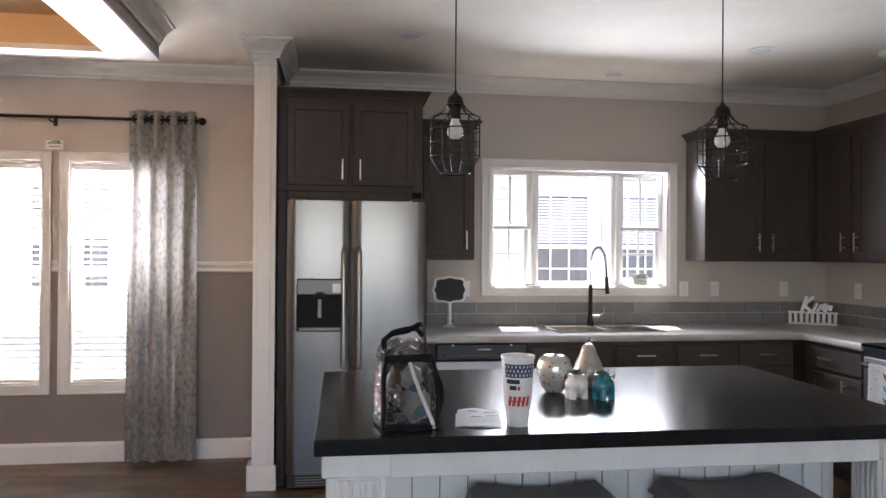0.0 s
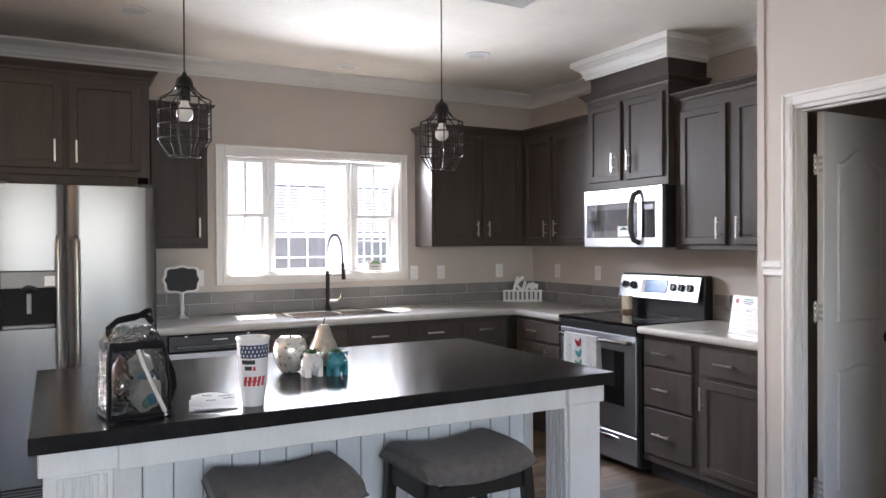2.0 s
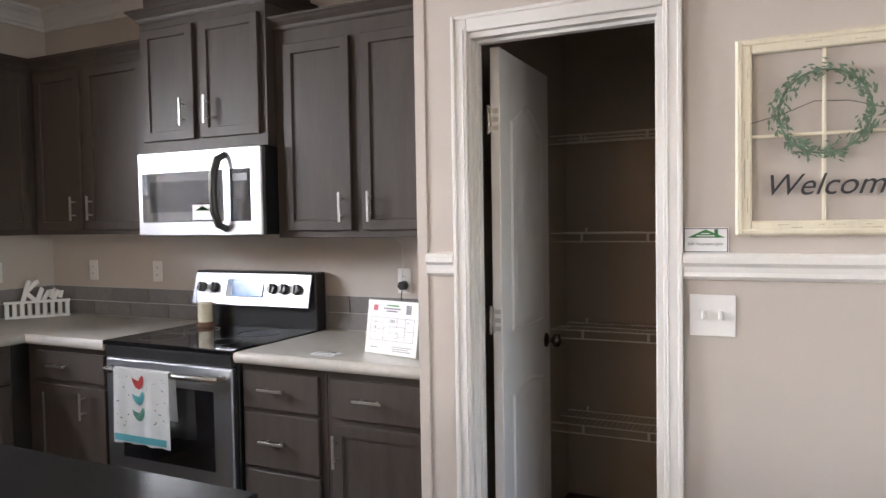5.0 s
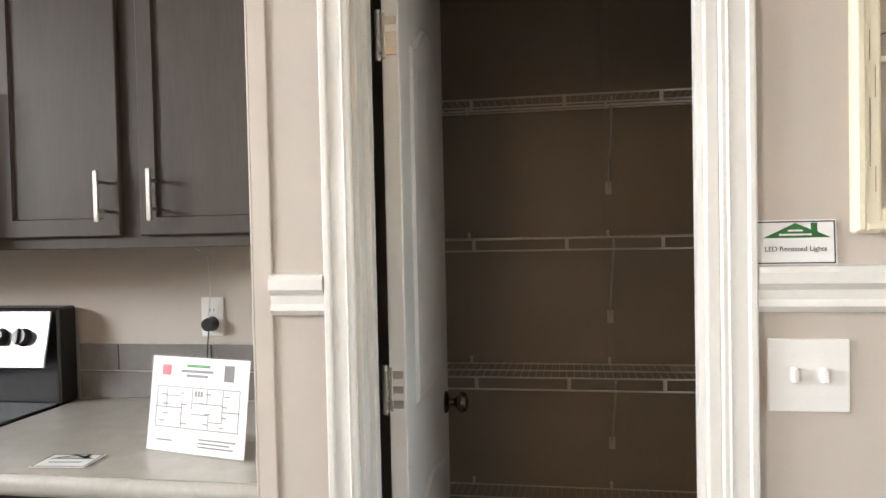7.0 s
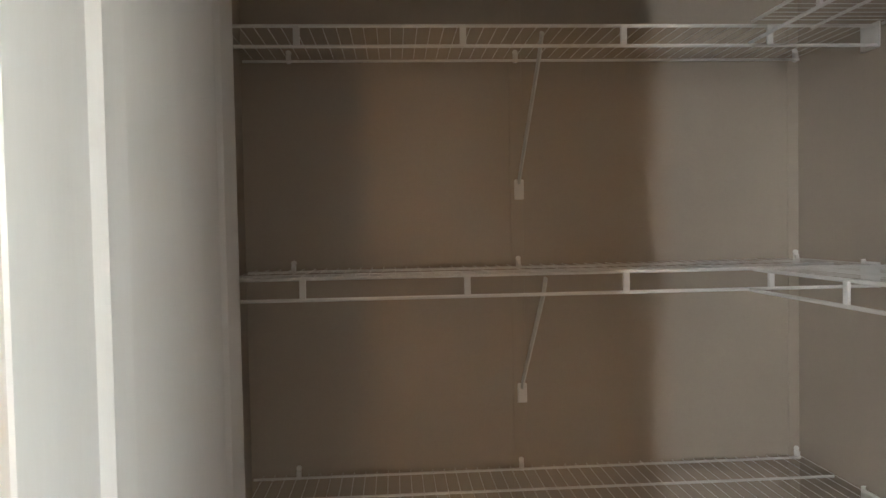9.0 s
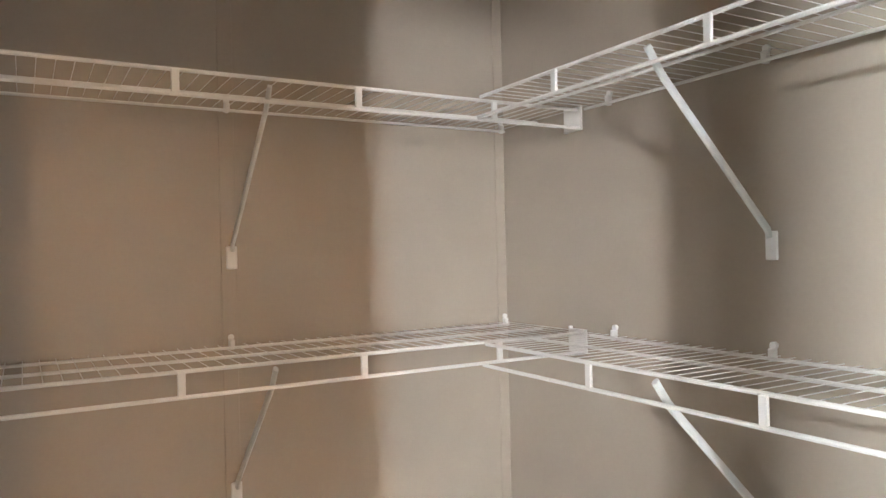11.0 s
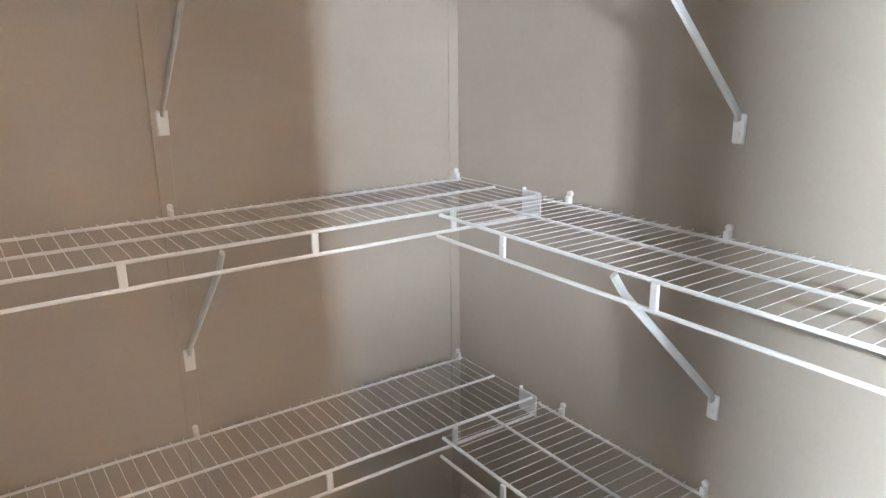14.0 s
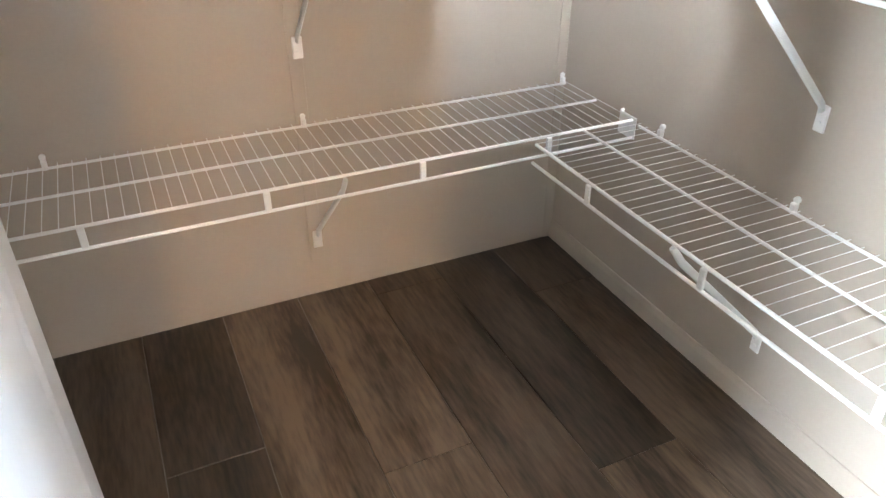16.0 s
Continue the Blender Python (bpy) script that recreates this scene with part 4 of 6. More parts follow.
on_panel("display", (0.235, -0.006, 0.045), (0.475, -0.001, 0.135), M_BLACKGL)
on_panel("display_film", (0.275, -0.0075, 0.05), (0.47, -0.0062, 0.13), M_SCREEN)
for x in (0.075, 0.16, 0.53, 0.60, 0.675):
    bm = add_cyl(bmesh.new(), (x, -0.003, 0.09), (x, -0.026, 0.09), 0.027, 0.022, seg=18)
    add_box(bm, (x - 0.005, -0.034, 0.066), (x + 0.005, -0.024, 0.114), 0.002)
    bmesh.ops.transform(bm, matrix=cpm, verts=bm.verts)
    part("knob", bm, M_BLACK, cp, "black control knob")
# towel over the oven handle
M_TOWEL = mat("towel_cotton", (0.72, 0.72, 0.71), 0.9, var=0.05, scale=20, bump=0.25, bscale=300)
M_RED, M_TEAL, M_GREENP = mat("print_red", (0.55, 0.06, 0.06), 0.8), mat("print_teal", (0.10, 0.38, 0.42), 0.8), mat("print_green", (0.12, 0.30, 0.22), 0.8)
t = thing("dish_towel", "white dish towel with red and teal print on the oven handle", "towel", pose(2.905, 3.977, 0, 0, 0, RZ_EAST))


def towel_y(u, v):
    return -0.076 - 0.006 * math.sin(u * 21) * (0.3 + v) - 0.004 * math.sin(u * 9 + 1) * v


bm = bmesh.new()
nu, nv, tx0, tx1 = 18, 16, 0.145, 0.475
rows = []
for j in range(nv + 1):
    v = j / nv
    rows.append([bm.verts.new((tx0 + (tx1 - tx0) * i / nu + 0.012 * v * (i / nu - 0.5), towel_y(i / nu, v), 0.818 - 0.325 * v)) for i in range(nu + 1)])
top = [bm.verts.new((tx0 + (tx1 - tx0) * i / nu, -0.058, 0.822)) for i in range(nu + 1)]
back = [bm.verts.new((tx0 + (tx1 - tx0) * i / nu, -0.038, 0.80)) for i in range(nu + 1)]
back2 = [bm.verts.new((tx0 + (tx1 - tx0) * i / nu, -0.030, 0.60)) for i in range(nu + 1)]
for a, b in ((back2, back), (back, top), (top, rows[0]), *zip(rows, rows[1:])):
    for i in range(nu):
        bm.faces.new((a[i], a[i + 1], b[i + 1], b[i]))
bmesh.ops.solidify(bm, geom=bm.faces, thickness=0.0025)
tw = part("cloth", bm, M_TOWEL, t, smooth=True)


def blob(name, cx, cz, pts, material):
    bm = bmesh.new()
    lo = [bm.verts.new((cx + x, towel_y((cx + x - tx0) / (tx1 - tx0), (0.818 - cz - z) / 0.325) - 0.0042, cz + z)) for x, z in pts]
    bm.faces.new(lo)
    bmesh.ops.solidify(bm, geom=bm.faces, thickness=0.0008)
    return part(name, bm, material, tw)


ROOST = [(-0.03, 0.0), (-0.036, 0.022), (-0.02, 0.014), (0.0, 0.008), (0.012, 0.026), (0.022, 0.034), (0.030, 0.022), (0.027, -0.004), (0.014, -0.022), (0.0, -0.03), (-0.016, -0.02)]
for cz, mm in ((0.765, M_RED), (0.695, M_TEAL), (0.625, M_GREENP)):
    blob("printed_shape", 0.30, cz, ROOST, mm)
rnd = random.Random(5)
for k in range(46):
    x, z = rnd.uniform(0.17, 0.46), rnd.uniform(0.57, 0.80)
    if abs(x - 0.30) > 0.05:
        s = rnd.uniform(0.003, 0.007)
        blob("printed_dot", x, z, [(-s, 0), (0, -s * 0.6), (s, 0), (0, s * 0.6)], M_DISP if k % 3 else M_TEAL)
blob("printed_band", 0.31, 0.525, [(-0.155, -0.02), (0.155, -0.02), (0.155, 0.01), (-0.155, 0.01)], M_TEAL)

# ---- island ----
IX0, IX1, IY0, IY1 = -0.279, 1.722, 2.073, 3.262
t = thing("kitchen_island", "white distressed kitchen island with black top and plank sides", "island")
box("top", (IX0, IY0, 0.868), (IX1, IY1, 0.9155), M_ISLTOP, t, 0.004, "black laminate top", 2)
box("body", (-0.19, 2.425, 0.02), (1.545, 3.21, 0.866), M_DISTRESS, t, 0)
box("rear_kick", (-0.17, 2.45, 0), (1.52, 3.19, 0.02), M_CABIN, t, 0)
pw = 0.0945
pl = None
for k in range(18):
    x = -0.155 + k * pw
    if pl is None:
        o = box("plank", (0.002, -0.010, 0), (pw - 0.002, 0, 0.84), M_DISTRESS, t, 0.0025)
        pl = o.data
    else:
        o = new("plank", pl)
        o.parent = t
    o.location = (x, 2.425, 0.022)
box("groove_back", (-0.155, 2.4235, 0.022), (1.545, 2.4245, 0.862), M_GROOVE, t, 0)
pl = None
for k in range(8):
    y = 2.44 + k * pw
    if pl is None:
        o = box("plank", (0, 0.002, 0), (0.010, pw - 0.002, 0.84), M_DISTRESS, t, 0.0025)
        pl = o.data
    else:
        o = new("plank", pl)
        o.parent = t
    o.location = (1.5455, y, 0.022)
box("corner_board", (1.52, 2.405, 0.02), (1.565, 2.438, 0.864), M_DISTRESS, t, 0.003)
for x0, x1 in ((-0.245, -0.07), (1.52, 1.672)):
    lg = box("leg", (x0, 2.105, 0), (x1, 2.26, 0.80), M_DISTRESS, t, 0.004)
    part("cap", add_box(bmesh.new(), (x0 - 0.012, 2.093, 0.80), (x1 + 0.012, 2.272, 0.867), 0.004), M_DISTRESS, lg)
    part("foot", add_box(bmesh.new(), (x0 - 0.010, 2.095, 0.0), (x1 + 0.010, 2.27, 0.11), 0.004), M_DISTRESS, lg)
    n = 6
    if x0 < 0:
        for k in range(n):
            w = (x1 - x0 - 0.045) / n
            a = x0 + 0.030 + k * w
            part("reed", add_cyl(bmesh.new(), (a + w / 2, 2.105, 0.115), (a + w / 2, 2.105, 0.79), w * 0.42, seg=8), M_DISTRESS, lg, smooth=True)
    else:
        for k in range(n):
            w = 0.135 / n
            a = 2.115 + k * w
            part("reed", add_cyl(bmesh.new(), (x0, a + w / 2, 0.115), (x0, a + w / 2, 0.79), w * 0.42, seg=8), M_DISTRESS, lg, smooth=True)
box("apron", (-0.058, 2.108, 0.79), (1.508, 2.132, 0.866), M_DISTRESS, t, 0.003)
box("apron", (1.64, 2.272, 0.79), (1.664, 3.2, 0.866), M_DISTRESS, t, 0.003)
box("apron", (-0.237, 2.272, 0.79), (-0.213, 3.2, 0.866), M_DISTRESS, t, 0.003)
for x0, x1 in ((-0.245, -0.20), (1.56, 1.672)):
    box("leg", (x0, 3.09, 0), (x1, 3.235, 0.866), M_DISTRESS, t, 0.004)

# ---- saddle stools ----


def stool(m):
    t = thing("bar_stool", "backless saddle bar stool with gray upholstered seat and black legs", "stool", m, "stools at the island")
    bm = bmesh.new()
    W_, D_, n = 0.455, 0.365, 16
    def top(u, v):
        e = max(abs(u), abs(v))
        r = max(0, (abs(u) - 0.82) / 0.18) ** 2 + max(0, (abs(v) - 0.78) / 0.22) ** 2
        return 0.664 + 0.034 * u * u - 0.034 * min(r, 1.6) + 0.010 * (1 - v * v)
    up, lo = [], []
    for j in range(n + 1):
        v = -1 + 2 * j / n
        up.append([bm.verts.new((W_ / 2 * (-1 + 2 * i / n) * (1 - 0.02 * abs(v) ** 4), D_ / 2 * v * (1 - 0.02 * abs(-1 + 2 * i / n) ** 4), top(-1 + 2 * i / n, v))) for i in range(n + 1)])
        lo.append([bm.verts.new((W_ / 2 * (-1 + 2 * i / n), D_ / 2 * v, 0.598 + 0.030 * (-1 + 2 * i / n) ** 2)) for i in range(n + 1)])
    for j in range(n):
        for i in range(n):
            bm.faces.new((up[j][i], up[j][i + 1], up[j + 1][i + 1], up[j + 1][i]))
            bm.faces.new((lo[j][i], lo[j + 1][i], lo[j + 1][i + 1], lo[j][i + 1]))
    for i in range(n):
        bm.faces.new((up[0][i], lo[0][i], lo[0][i + 1], up[0][i + 1]))
        bm.faces.new((up[n][i], up[n][i + 1], lo[n][i + 1], lo[n][i]))
        bm.faces.new((up[i][0], up[i + 1][0], lo[i + 1][0], lo[i][0]))
        bm.faces.new((up[i][n], lo[i][n], lo[i + 1][n], up[i + 1][n]))
    seat = part("seat", bm, M_FABRIC, t, "gray upholstered saddle seat", smooth=True)
    pts = []
    for k in range(64):
        a = 2 * math.pi * k / 64
        c, s = math.cos(a), math.sin(a)
        q = max(abs(c), abs(s))
        u, v = c / q, s / q
        pts.append((W_ / 2 * u * 1.004, D_ / 2 * v * 1.004, 0.602 + 0.030 * u * u))
    part("piping", add_tube(bmesh.new(), pts, 0.004, 6, 1.0, True), M_FABRIC, seat, smooth=True)
    for sx in (-1, 1):
        for sy in (-1, 1):
            bm = add_box(bmesh.new(), (-0.02, -0.02, 0), (0.02, 0.02, 0.62), 0.003)
            for v in bm.verts:
                f = 1 - v.co.z / 0.62
                v.co.x += sx * (W_ / 2 - 0.032 + 0.035 * f)
                v.co.y += sy * (D_ / 2 - 0.032 + 0.03 * f)
            part("leg", bm, M_STOOL, t)
    for sy in (-1, 1):
        box("apron", (-W_ / 2 + 0.05, sy * (D_ / 2 - 0.032) - 0.010, 0.545), (W_ / 2 - 0.05, sy * (D_ / 2 - 0.032) + 0.010, 0.598), M_STOOL, t, 0.002)
        box("stretcher", (-W_ / 2 + 0.03, sy * (D_ / 2 - 0.015) - 0.009, 0.20), (W_ / 2 - 0.03, sy * (D_ / 2 - 0.015) + 0.009, 0.235), M_STOOL, t, 0.002)
    for sx in (-1, 1):
        box("apron", (sx * (W_ / 2 - 0.032) - 0.010, -D_ / 2 + 0.05, 0.54), (sx * (W_ / 2 - 0.032) + 0.010, D_ / 2 - 0.05, 0.62), M_STOOL, t, 0.002)
        box("stretcher", (sx * (W_ / 2 - 0.012) - 0.009, -D_ / 2 + 0.03, 0.14), (sx * (W_ / 2 - 0.012) + 0.009, D_ / 2 - 0.03, 0.175), M_STOOL, t, 0.002)
    return t


st = stool(pose(0.435, 2.205, 0, 0, 0, -3))
copy_thing(st, pose(1.085, 2.205, 0, 0, 0, 2))

# ---- pendants ----
M_BULB = mat("bulb_frost", (0.85, 0.85, 0.83), 0.15, var=0.02)


def pendant(m):
    """Local z = 0 at the top of the socket cap, cage below, cord above."""
    t = thing("pendant_lamp", "black wire-cage pendant lamp with a frosted bulb, unlit, on a cord", "pendant lamp", m, "pendants over the island")
    lathe("socket", [(0, 0.015), (0.006, 0.012), (0.010, 0.0), (0.026, -0.012), (0.032, -0.03), (0.032, -0.045), (0.021, -0.05), (0.021, -0.095), (0.0, -0.097)], M_BLACKM, t)
    cyl("cord", (0, 0, 0.01), (0, 0, H - 2.047), 0.003, M_BLACK, t, 8)
    lathe("canopy", [(0, H - 2.047), (0.055, H - 2.047), (0.055, H - 2.059), (0.02, H - 2.072), (0, H - 2.072)], M_BLACKM, t)
    R = 0.094
    cg = part("cage", add_tube(bmesh.new(), [(R * math.cos(2 * math.pi * k / 28), R * math.sin(2 * math.pi * k / 28), -0.092) for k in range(28)], 0.0028, 6, 1.0, True), M_BLACKM, t, smooth=True)
    for z, r in ((-0.045, 0.034), (-0.138, R), (-0.188, R), (-0.238, R), (-0.30, 0.055)):
        part("ring", add_tube(bmesh.new(), [(r * math.cos(2 * math.pi * k / 28), r * math.sin(2 * math.pi * k / 28), z) for k in range(28)], 0.0028, 6, 1.0, True), M_BLACKM, cg, smooth=True)
    for k in range(8):
        a = 2 * math.pi * (k + 0.5) / 8
        c, s = math.cos(a), math.sin(a)
        part("wire", add_tube(bmesh.new(), [(r * c, r * s, z) for r, z in ((0.034, -0.045), (0.045, -0.062), (0.065, -0.078), (R, -0.092), (R, -0.238), (0.055, -0.30))], 0.0028, 6), M_BLACKM, cg, smooth=True)
    lathe("bulb", [(0, -0.172), (0.016, -0.169), (0.027, -0.158), (0.031, -0.145), (0.029, -0.132), (0.021, -0.117), (0.0145, -0.105), (0.0145, -0.092), (0, -0.092)], M_BULB, t, label="frosted white bulb")
    return t


pn = pendant(pose(0.216, 2.70, 2.047))
copy_thing(pn, pose(1.302, 2.72, 2.047))

# ---- ceiling fittings ----


def can_light(m):
    t = thing("recessed_light", "white recessed ceiling light, unlit", "recessed light", m, "recessed ceiling lights")
    lathe("trim_ring", [(0.062, -0.001), (0.088, -0.001), (0.086, -0.006), (0.064, -0.008), (0.060, -0.002)], M_WHITEPL, t, seg=32)
    lathe("lens", [(0, -0.003), (0.062, -0.003), (0.062, -0.001), (0, -0.001)], M_BULB, t, seg=32)
    return t


cl = can_light(pose(0.19, 4.27, H))
for x, y in ((2.39, 4.22), (1.703, 4.944)):
    copy_thing(cl, pose(x, y, H))
t = thing("ceiling_vent", "white metal ceiling air vent with slats", "vent", pose(1.93, 3.14, H, 0, 0, 0))
boxes("frame", [((-0.17, -0.10, -0.008), (0.17, -0.08, -0.001)), ((-0.17, 0.08, -0.008), (0.17, 0.10, -0.001)), ((-0.17, -0.08, -0.008), (-0.15, 0.08, -0.001)), ((0.15, -0.08, -0.008), (0.17, 0.08, -0.001))], M_TRIM, t, 0.001)
box("backing", (-0.15, -0.08, -0.0016), (0.15, 0.08, -0.001), M_DISP, t, 0)
for k in range(9):
    box("slat", (-0.15, -0.074 + 0.017 * k, -0.007), (0.15, -0.066 + 0.017 * k, -0.002), M_TRIM, t, 0)

# ---- windows ----


def sash(parent, x0, x1, z0, z1, y, cols=0, rows=0, fr=0.032):
    """A vinyl sash: four bars, muntins and its pane."""
    s = part("sash", add_box(add_box(add_box(add_box(bmesh.new(), (x0, y, z0), (x0 + fr, y + 0.03, z1), 0.003), (x1 - fr, y, z0), (x1, y + 0.03, z1), 0.003), (x0 + fr, y, z0), (x1 - fr, y + 0.03, z0 + fr), 0.003), (x0 + fr, y, z1 - fr), (x1 - fr, y + 0.03, z1), 0.003), M_VINYL, parent)
    for k in range(1, cols):
        x = x0 + fr + (x1 - x0 - 2 * fr) * k / cols
        part("muntin", add_box(bmesh.new(), (x - 0.008, y + 0.010, z0 + fr), (x + 0.008, y + 0.020, z1 - fr), 0.001), M_VINYL, s)
    for k in range(1, rows):
        z = z0 + fr + (z1 - z0 - 2 * fr) * k / rows
        part("muntin", add_box(bmesh.new(), (x0 + fr, y + 0.0105, z - 0.008), (x1 - fr, y + 0.0195, z + 0.008), 0.001), M_VINYL, s)
    g = part("pane", add_box(bmesh.new(), (x0 + fr, y + 0.013, z0 + fr), (x1 - fr, y + 0.017, z1 - fr)), M_GLASS, s)
    g.visible_shadow = False
    return s


casing_around("window_casing", "x", YB, 1, KW[0], KW[1], KW[2], KW[3], M_TRIM, four=True)
w = thing("window_1", "white vinyl kitchen window, picture pane between two double-hung sashes", "window", kind="structure")
x0, x1, z0, z1 = KW
boxes("liner", [((x0, YB, z0), (x0 + 0.012, YB + 0.15, z1)), ((x1 - 0.012, YB, z0), (x1, YB + 0.15, z1)), ((x0 + 0.012, YB, z1 - 0.012), (x1 - 0.012, YB + 0.15, z1)), ((x0 + 0.012, YB, z0), (x1 - 0.012, YB + 0.15, z0 + 0.012))], M_TRIM, w, 0.001)
ZM = 1.645
for a, b in ((x0 + 0.012, 1.205), (1.905, x1 - 0.012)):
    sash(w, a, b, ZM - 0.02, z1 - 0.012, YB + 0.085, 2, 0)
    sash(w, a + 0.01, b - 0.01, z0 + 0.03, ZM + 0.015, YB + 0.118, 2, 2)
    box("sill_stop", (a, YB + 0.075, z0 + 0.012), (b, YB + 0.14, z0 + 0.03), M_VINYL, w, 0.002)
    cyl("sash_lock", ((a + b) / 2, YB + 0.078, ZM - 0.012), ((a + b) / 2, YB + 0.09, ZM - 0.012), 0.012, M_VINYL, w)
for a, b in ((1.205, 1.24), (1.87, 1.905)):
    box("mullion", (a, YB + 0.06, z0 + 0.012), (b, YB + 0.145, z1 - 0.012), M_VINYL, w, 0.003)
sash(w, 1.24, 1.87, z0 + 0.012, z1 - 0.012, YB + 0.09, 0, 0, 0.028)

for k, (a, b, c0, d0) in enumerate(DW):
    casing_around("window_casing", "x", YB, 1, a, b, c0, d0, M_TRIM, four=True)
    w = thing("window_%d" % (k + 2), "white dining window with lowered horizontal blinds", "window", kind="structure")
    boxes("liner", [((a, YB, c0), (a + 0.012, YB + 0.15, d0)), ((b - 0.012, YB, c0), (b, YB + 0.15, d0)), ((a + 0.012, YB, d0 - 0.012), (b - 0.012, YB + 0.15, d0)), ((a + 0.012, YB, c0), (b - 0.012, YB + 0.15, c0 + 0.012))], M_TRIM, w, 0.001)
    zm = (c0 + d0) / 2
    sash(w, a + 0.012, b - 0.012, zm - 0.02, d0 - 0.012, YB + 0.080, 2, 2)
    sash(w, a + 0.02, b - 0.02, c0 + 0.012, zm + 0.015, YB + 0.112, 2, 2)
    t = thing("window_blind", "white slatted window blind, lowered and half open", "blind", pose(a + 0.02, YB + 0.04, 0))
    wd = b - a - 0.04
    box("head_rail", (0, -0.022, d0 - 0.055), (wd, 0.022, d0 - 0.014), M_BLIND, t, 0.003)
    box("bottom_rail", (0, -0.022, c0 + 0.016), (wd, 0.022, c0 + 0.034), M_BLIND, t, 0.003)
    me = None
    n = int((d0 - c0 - 0.10) / 0.043)
    for i in range(n):
        if me is None:
            bm = bmesh.new()
            rows = [[bm.verts.new((x, y, 0.004 * (1 - (y / 0.024) ** 2))) for y in (-0.024, -0.012, 0, 0.012, 0.024)] for x in (0.003, wd - 0.003)]
            for j in range(4):
                bm.faces.new((rows[0][j], rows[0][j + 1], rows[1][j + 1], rows[1][j]))
            bmesh.ops.solidify(bm, geom=bm.faces, thickness=0.0022)
            o = part("slat", bm, M_BLIND, t, smooth=True)
            me = o.data
        else:
            o = new("slat", me)
            o.parent = t
        o.location = (0, 0, c0 + 0.058 + i * 0.043)
        o.rotation_euler = (radians(6 if i > n * 0.5 else 14), 0, 0)
    for x in (0.12, wd - 0.12):
        cyl("ladder_cord", (x, -0.026, c0 + 0.03), (x, -0.026, d0 - 0.05), 0.0012, M_BLIND, t, 6)
    if k == 1:
        cyl("tilt_wand", (0.115, -0.034, 1.32), (0.115, -0.028, d0 - 0.05), 0.004, M_BLIND, t, 8)

# ---- curtain ----
M_CURT = mat("curtain_weave", (0.23, 0.22, 0.205), 0.9, var=0.25, scale=34, bump=0.4, bscale=200, color2=(0.46, 0.445, 0.42), sharp=(0.37, 0.54), stretch=(1.4, 1, 0.8))
_n, _l = M_CURT.node_tree.nodes, M_CURT.node_tree.links
_tl, _mx = _n.new("ShaderNodeBsdfTranslucent"), _n.new("ShaderNodeMixShader")
_tl.inputs[0].default_value, _mx.inputs[0].default_value = (0.62, 0.64, 0.64, 1), 0.05
_l.new(_n["Principled BSDF"].outputs[0], _mx.inputs[1])
_l.new(_tl.outputs[0], _mx.inputs[2])
_l.new(_mx.outputs[0], _n["Material Output"].inputs[0])
t = thing("curtain", "gray patterned grommet curtain panel, drawn aside", "curtain")
bm = bmesh.new()
nu, nz = 72, 30
rows = []
CX0, CX1, CZ0, CZ1 = -1.635, -1.195, 0.022, 2.395


def curt_y(u, v):
    return 5.132 + 0.034 * math.sin(2 * math.pi * 4.0 * u + 0.5) * (0.75 + 0.25 * math.sin(3 * u + 2 * v)) + 0.006 * math.sin(17 * u + 5 * v)


for j in range(nz + 1):
    v = j / nz
    sw = 1 + 0.06 * v
    rows.append([bm.verts.new(((CX0 + CX1) / 2 + (i / nu - 0.5) * (CX1 - CX0) * sw, curt_y(i / nu, v), CZ1 + (CZ0 - CZ1) * v)) for i in range(nu + 1)])
for a, b in zip(rows, rows[1:]):
    for i in range(nu):
        bm.faces.new((a[i], a[i + 1], b[i + 1], b[i]))
bmesh.ops.solidify(bm, geom=bm.faces, thickness=0.002)
part("cloth", bm, M_CURT, t, smooth=True)
for k in range(8):
    u = (k + 0.84) / 8
    x = CX0 + (CX1 - CX0) * u
    bm = add_tube(bmesh.new(), [(0, 0.026 * math.cos(a), 0.026 * math.sin(a)) for a in [2 * math.pi * i / 20 for i in range(20)]], 0.005, 6, 1.0, True)
    bmesh.ops.transform(bm, matrix=Matrix.Translation((x, 5.132, 2.333)) @ Euler((0, 0, radians(35 if k % 2 else -35))).to_matrix().to_4x4(), verts=bm.verts)
    part("grommet", bm, M_BLACKM, t, "black metal grommet", smooth=True)
t = thing("curtain_rod", "black metal curtain rod with ball finial on brackets", "curtain rod")
cyl("rod", (-3.4, 5.132, 2.333), (-1.18, 5.132, 2.333), 0.011, M_BLACKM, t, 14)
lathe("finial", [(0, -0.03), (0.014, -0.026), (0.026, -0.012), (0.028, 0.002), (0.02, 0.018), (0, 0.026)], M_BLACKM, t, (-1.158, 5.132, 2.333))
for x in (-2.14, -1.235):
    part("bracket", add_tube(add_box(bmesh.new(), (x - 0.012, 5.238, 2.29), (x + 0.012, 5.2498, 2.35), 0.002), [(x, 5.24, 2.31), (x, 5.16, 2.308), (x, 5.132, 2.316)], 0.006, 8), M_BLACKM, t, smooth=True)

# ---- writing and signs ----
M_INK = mat("ink_dark", (0.03, 0.03, 0.035), 0.6)
M_INKG = mat("ink_gray", (0.22, 0.22, 0.24), 0.7)
M_SCUFF = mat("frame_worn_wood", (0.36, 0.30, 0.20), 0.8)
M_CREAM = mat("frame_cream", (0.74, 0.68, 0.53), 0.55, var=0.08, scale=4, bump=0.1, bscale=40, stretch=(4, 4, 0.6))


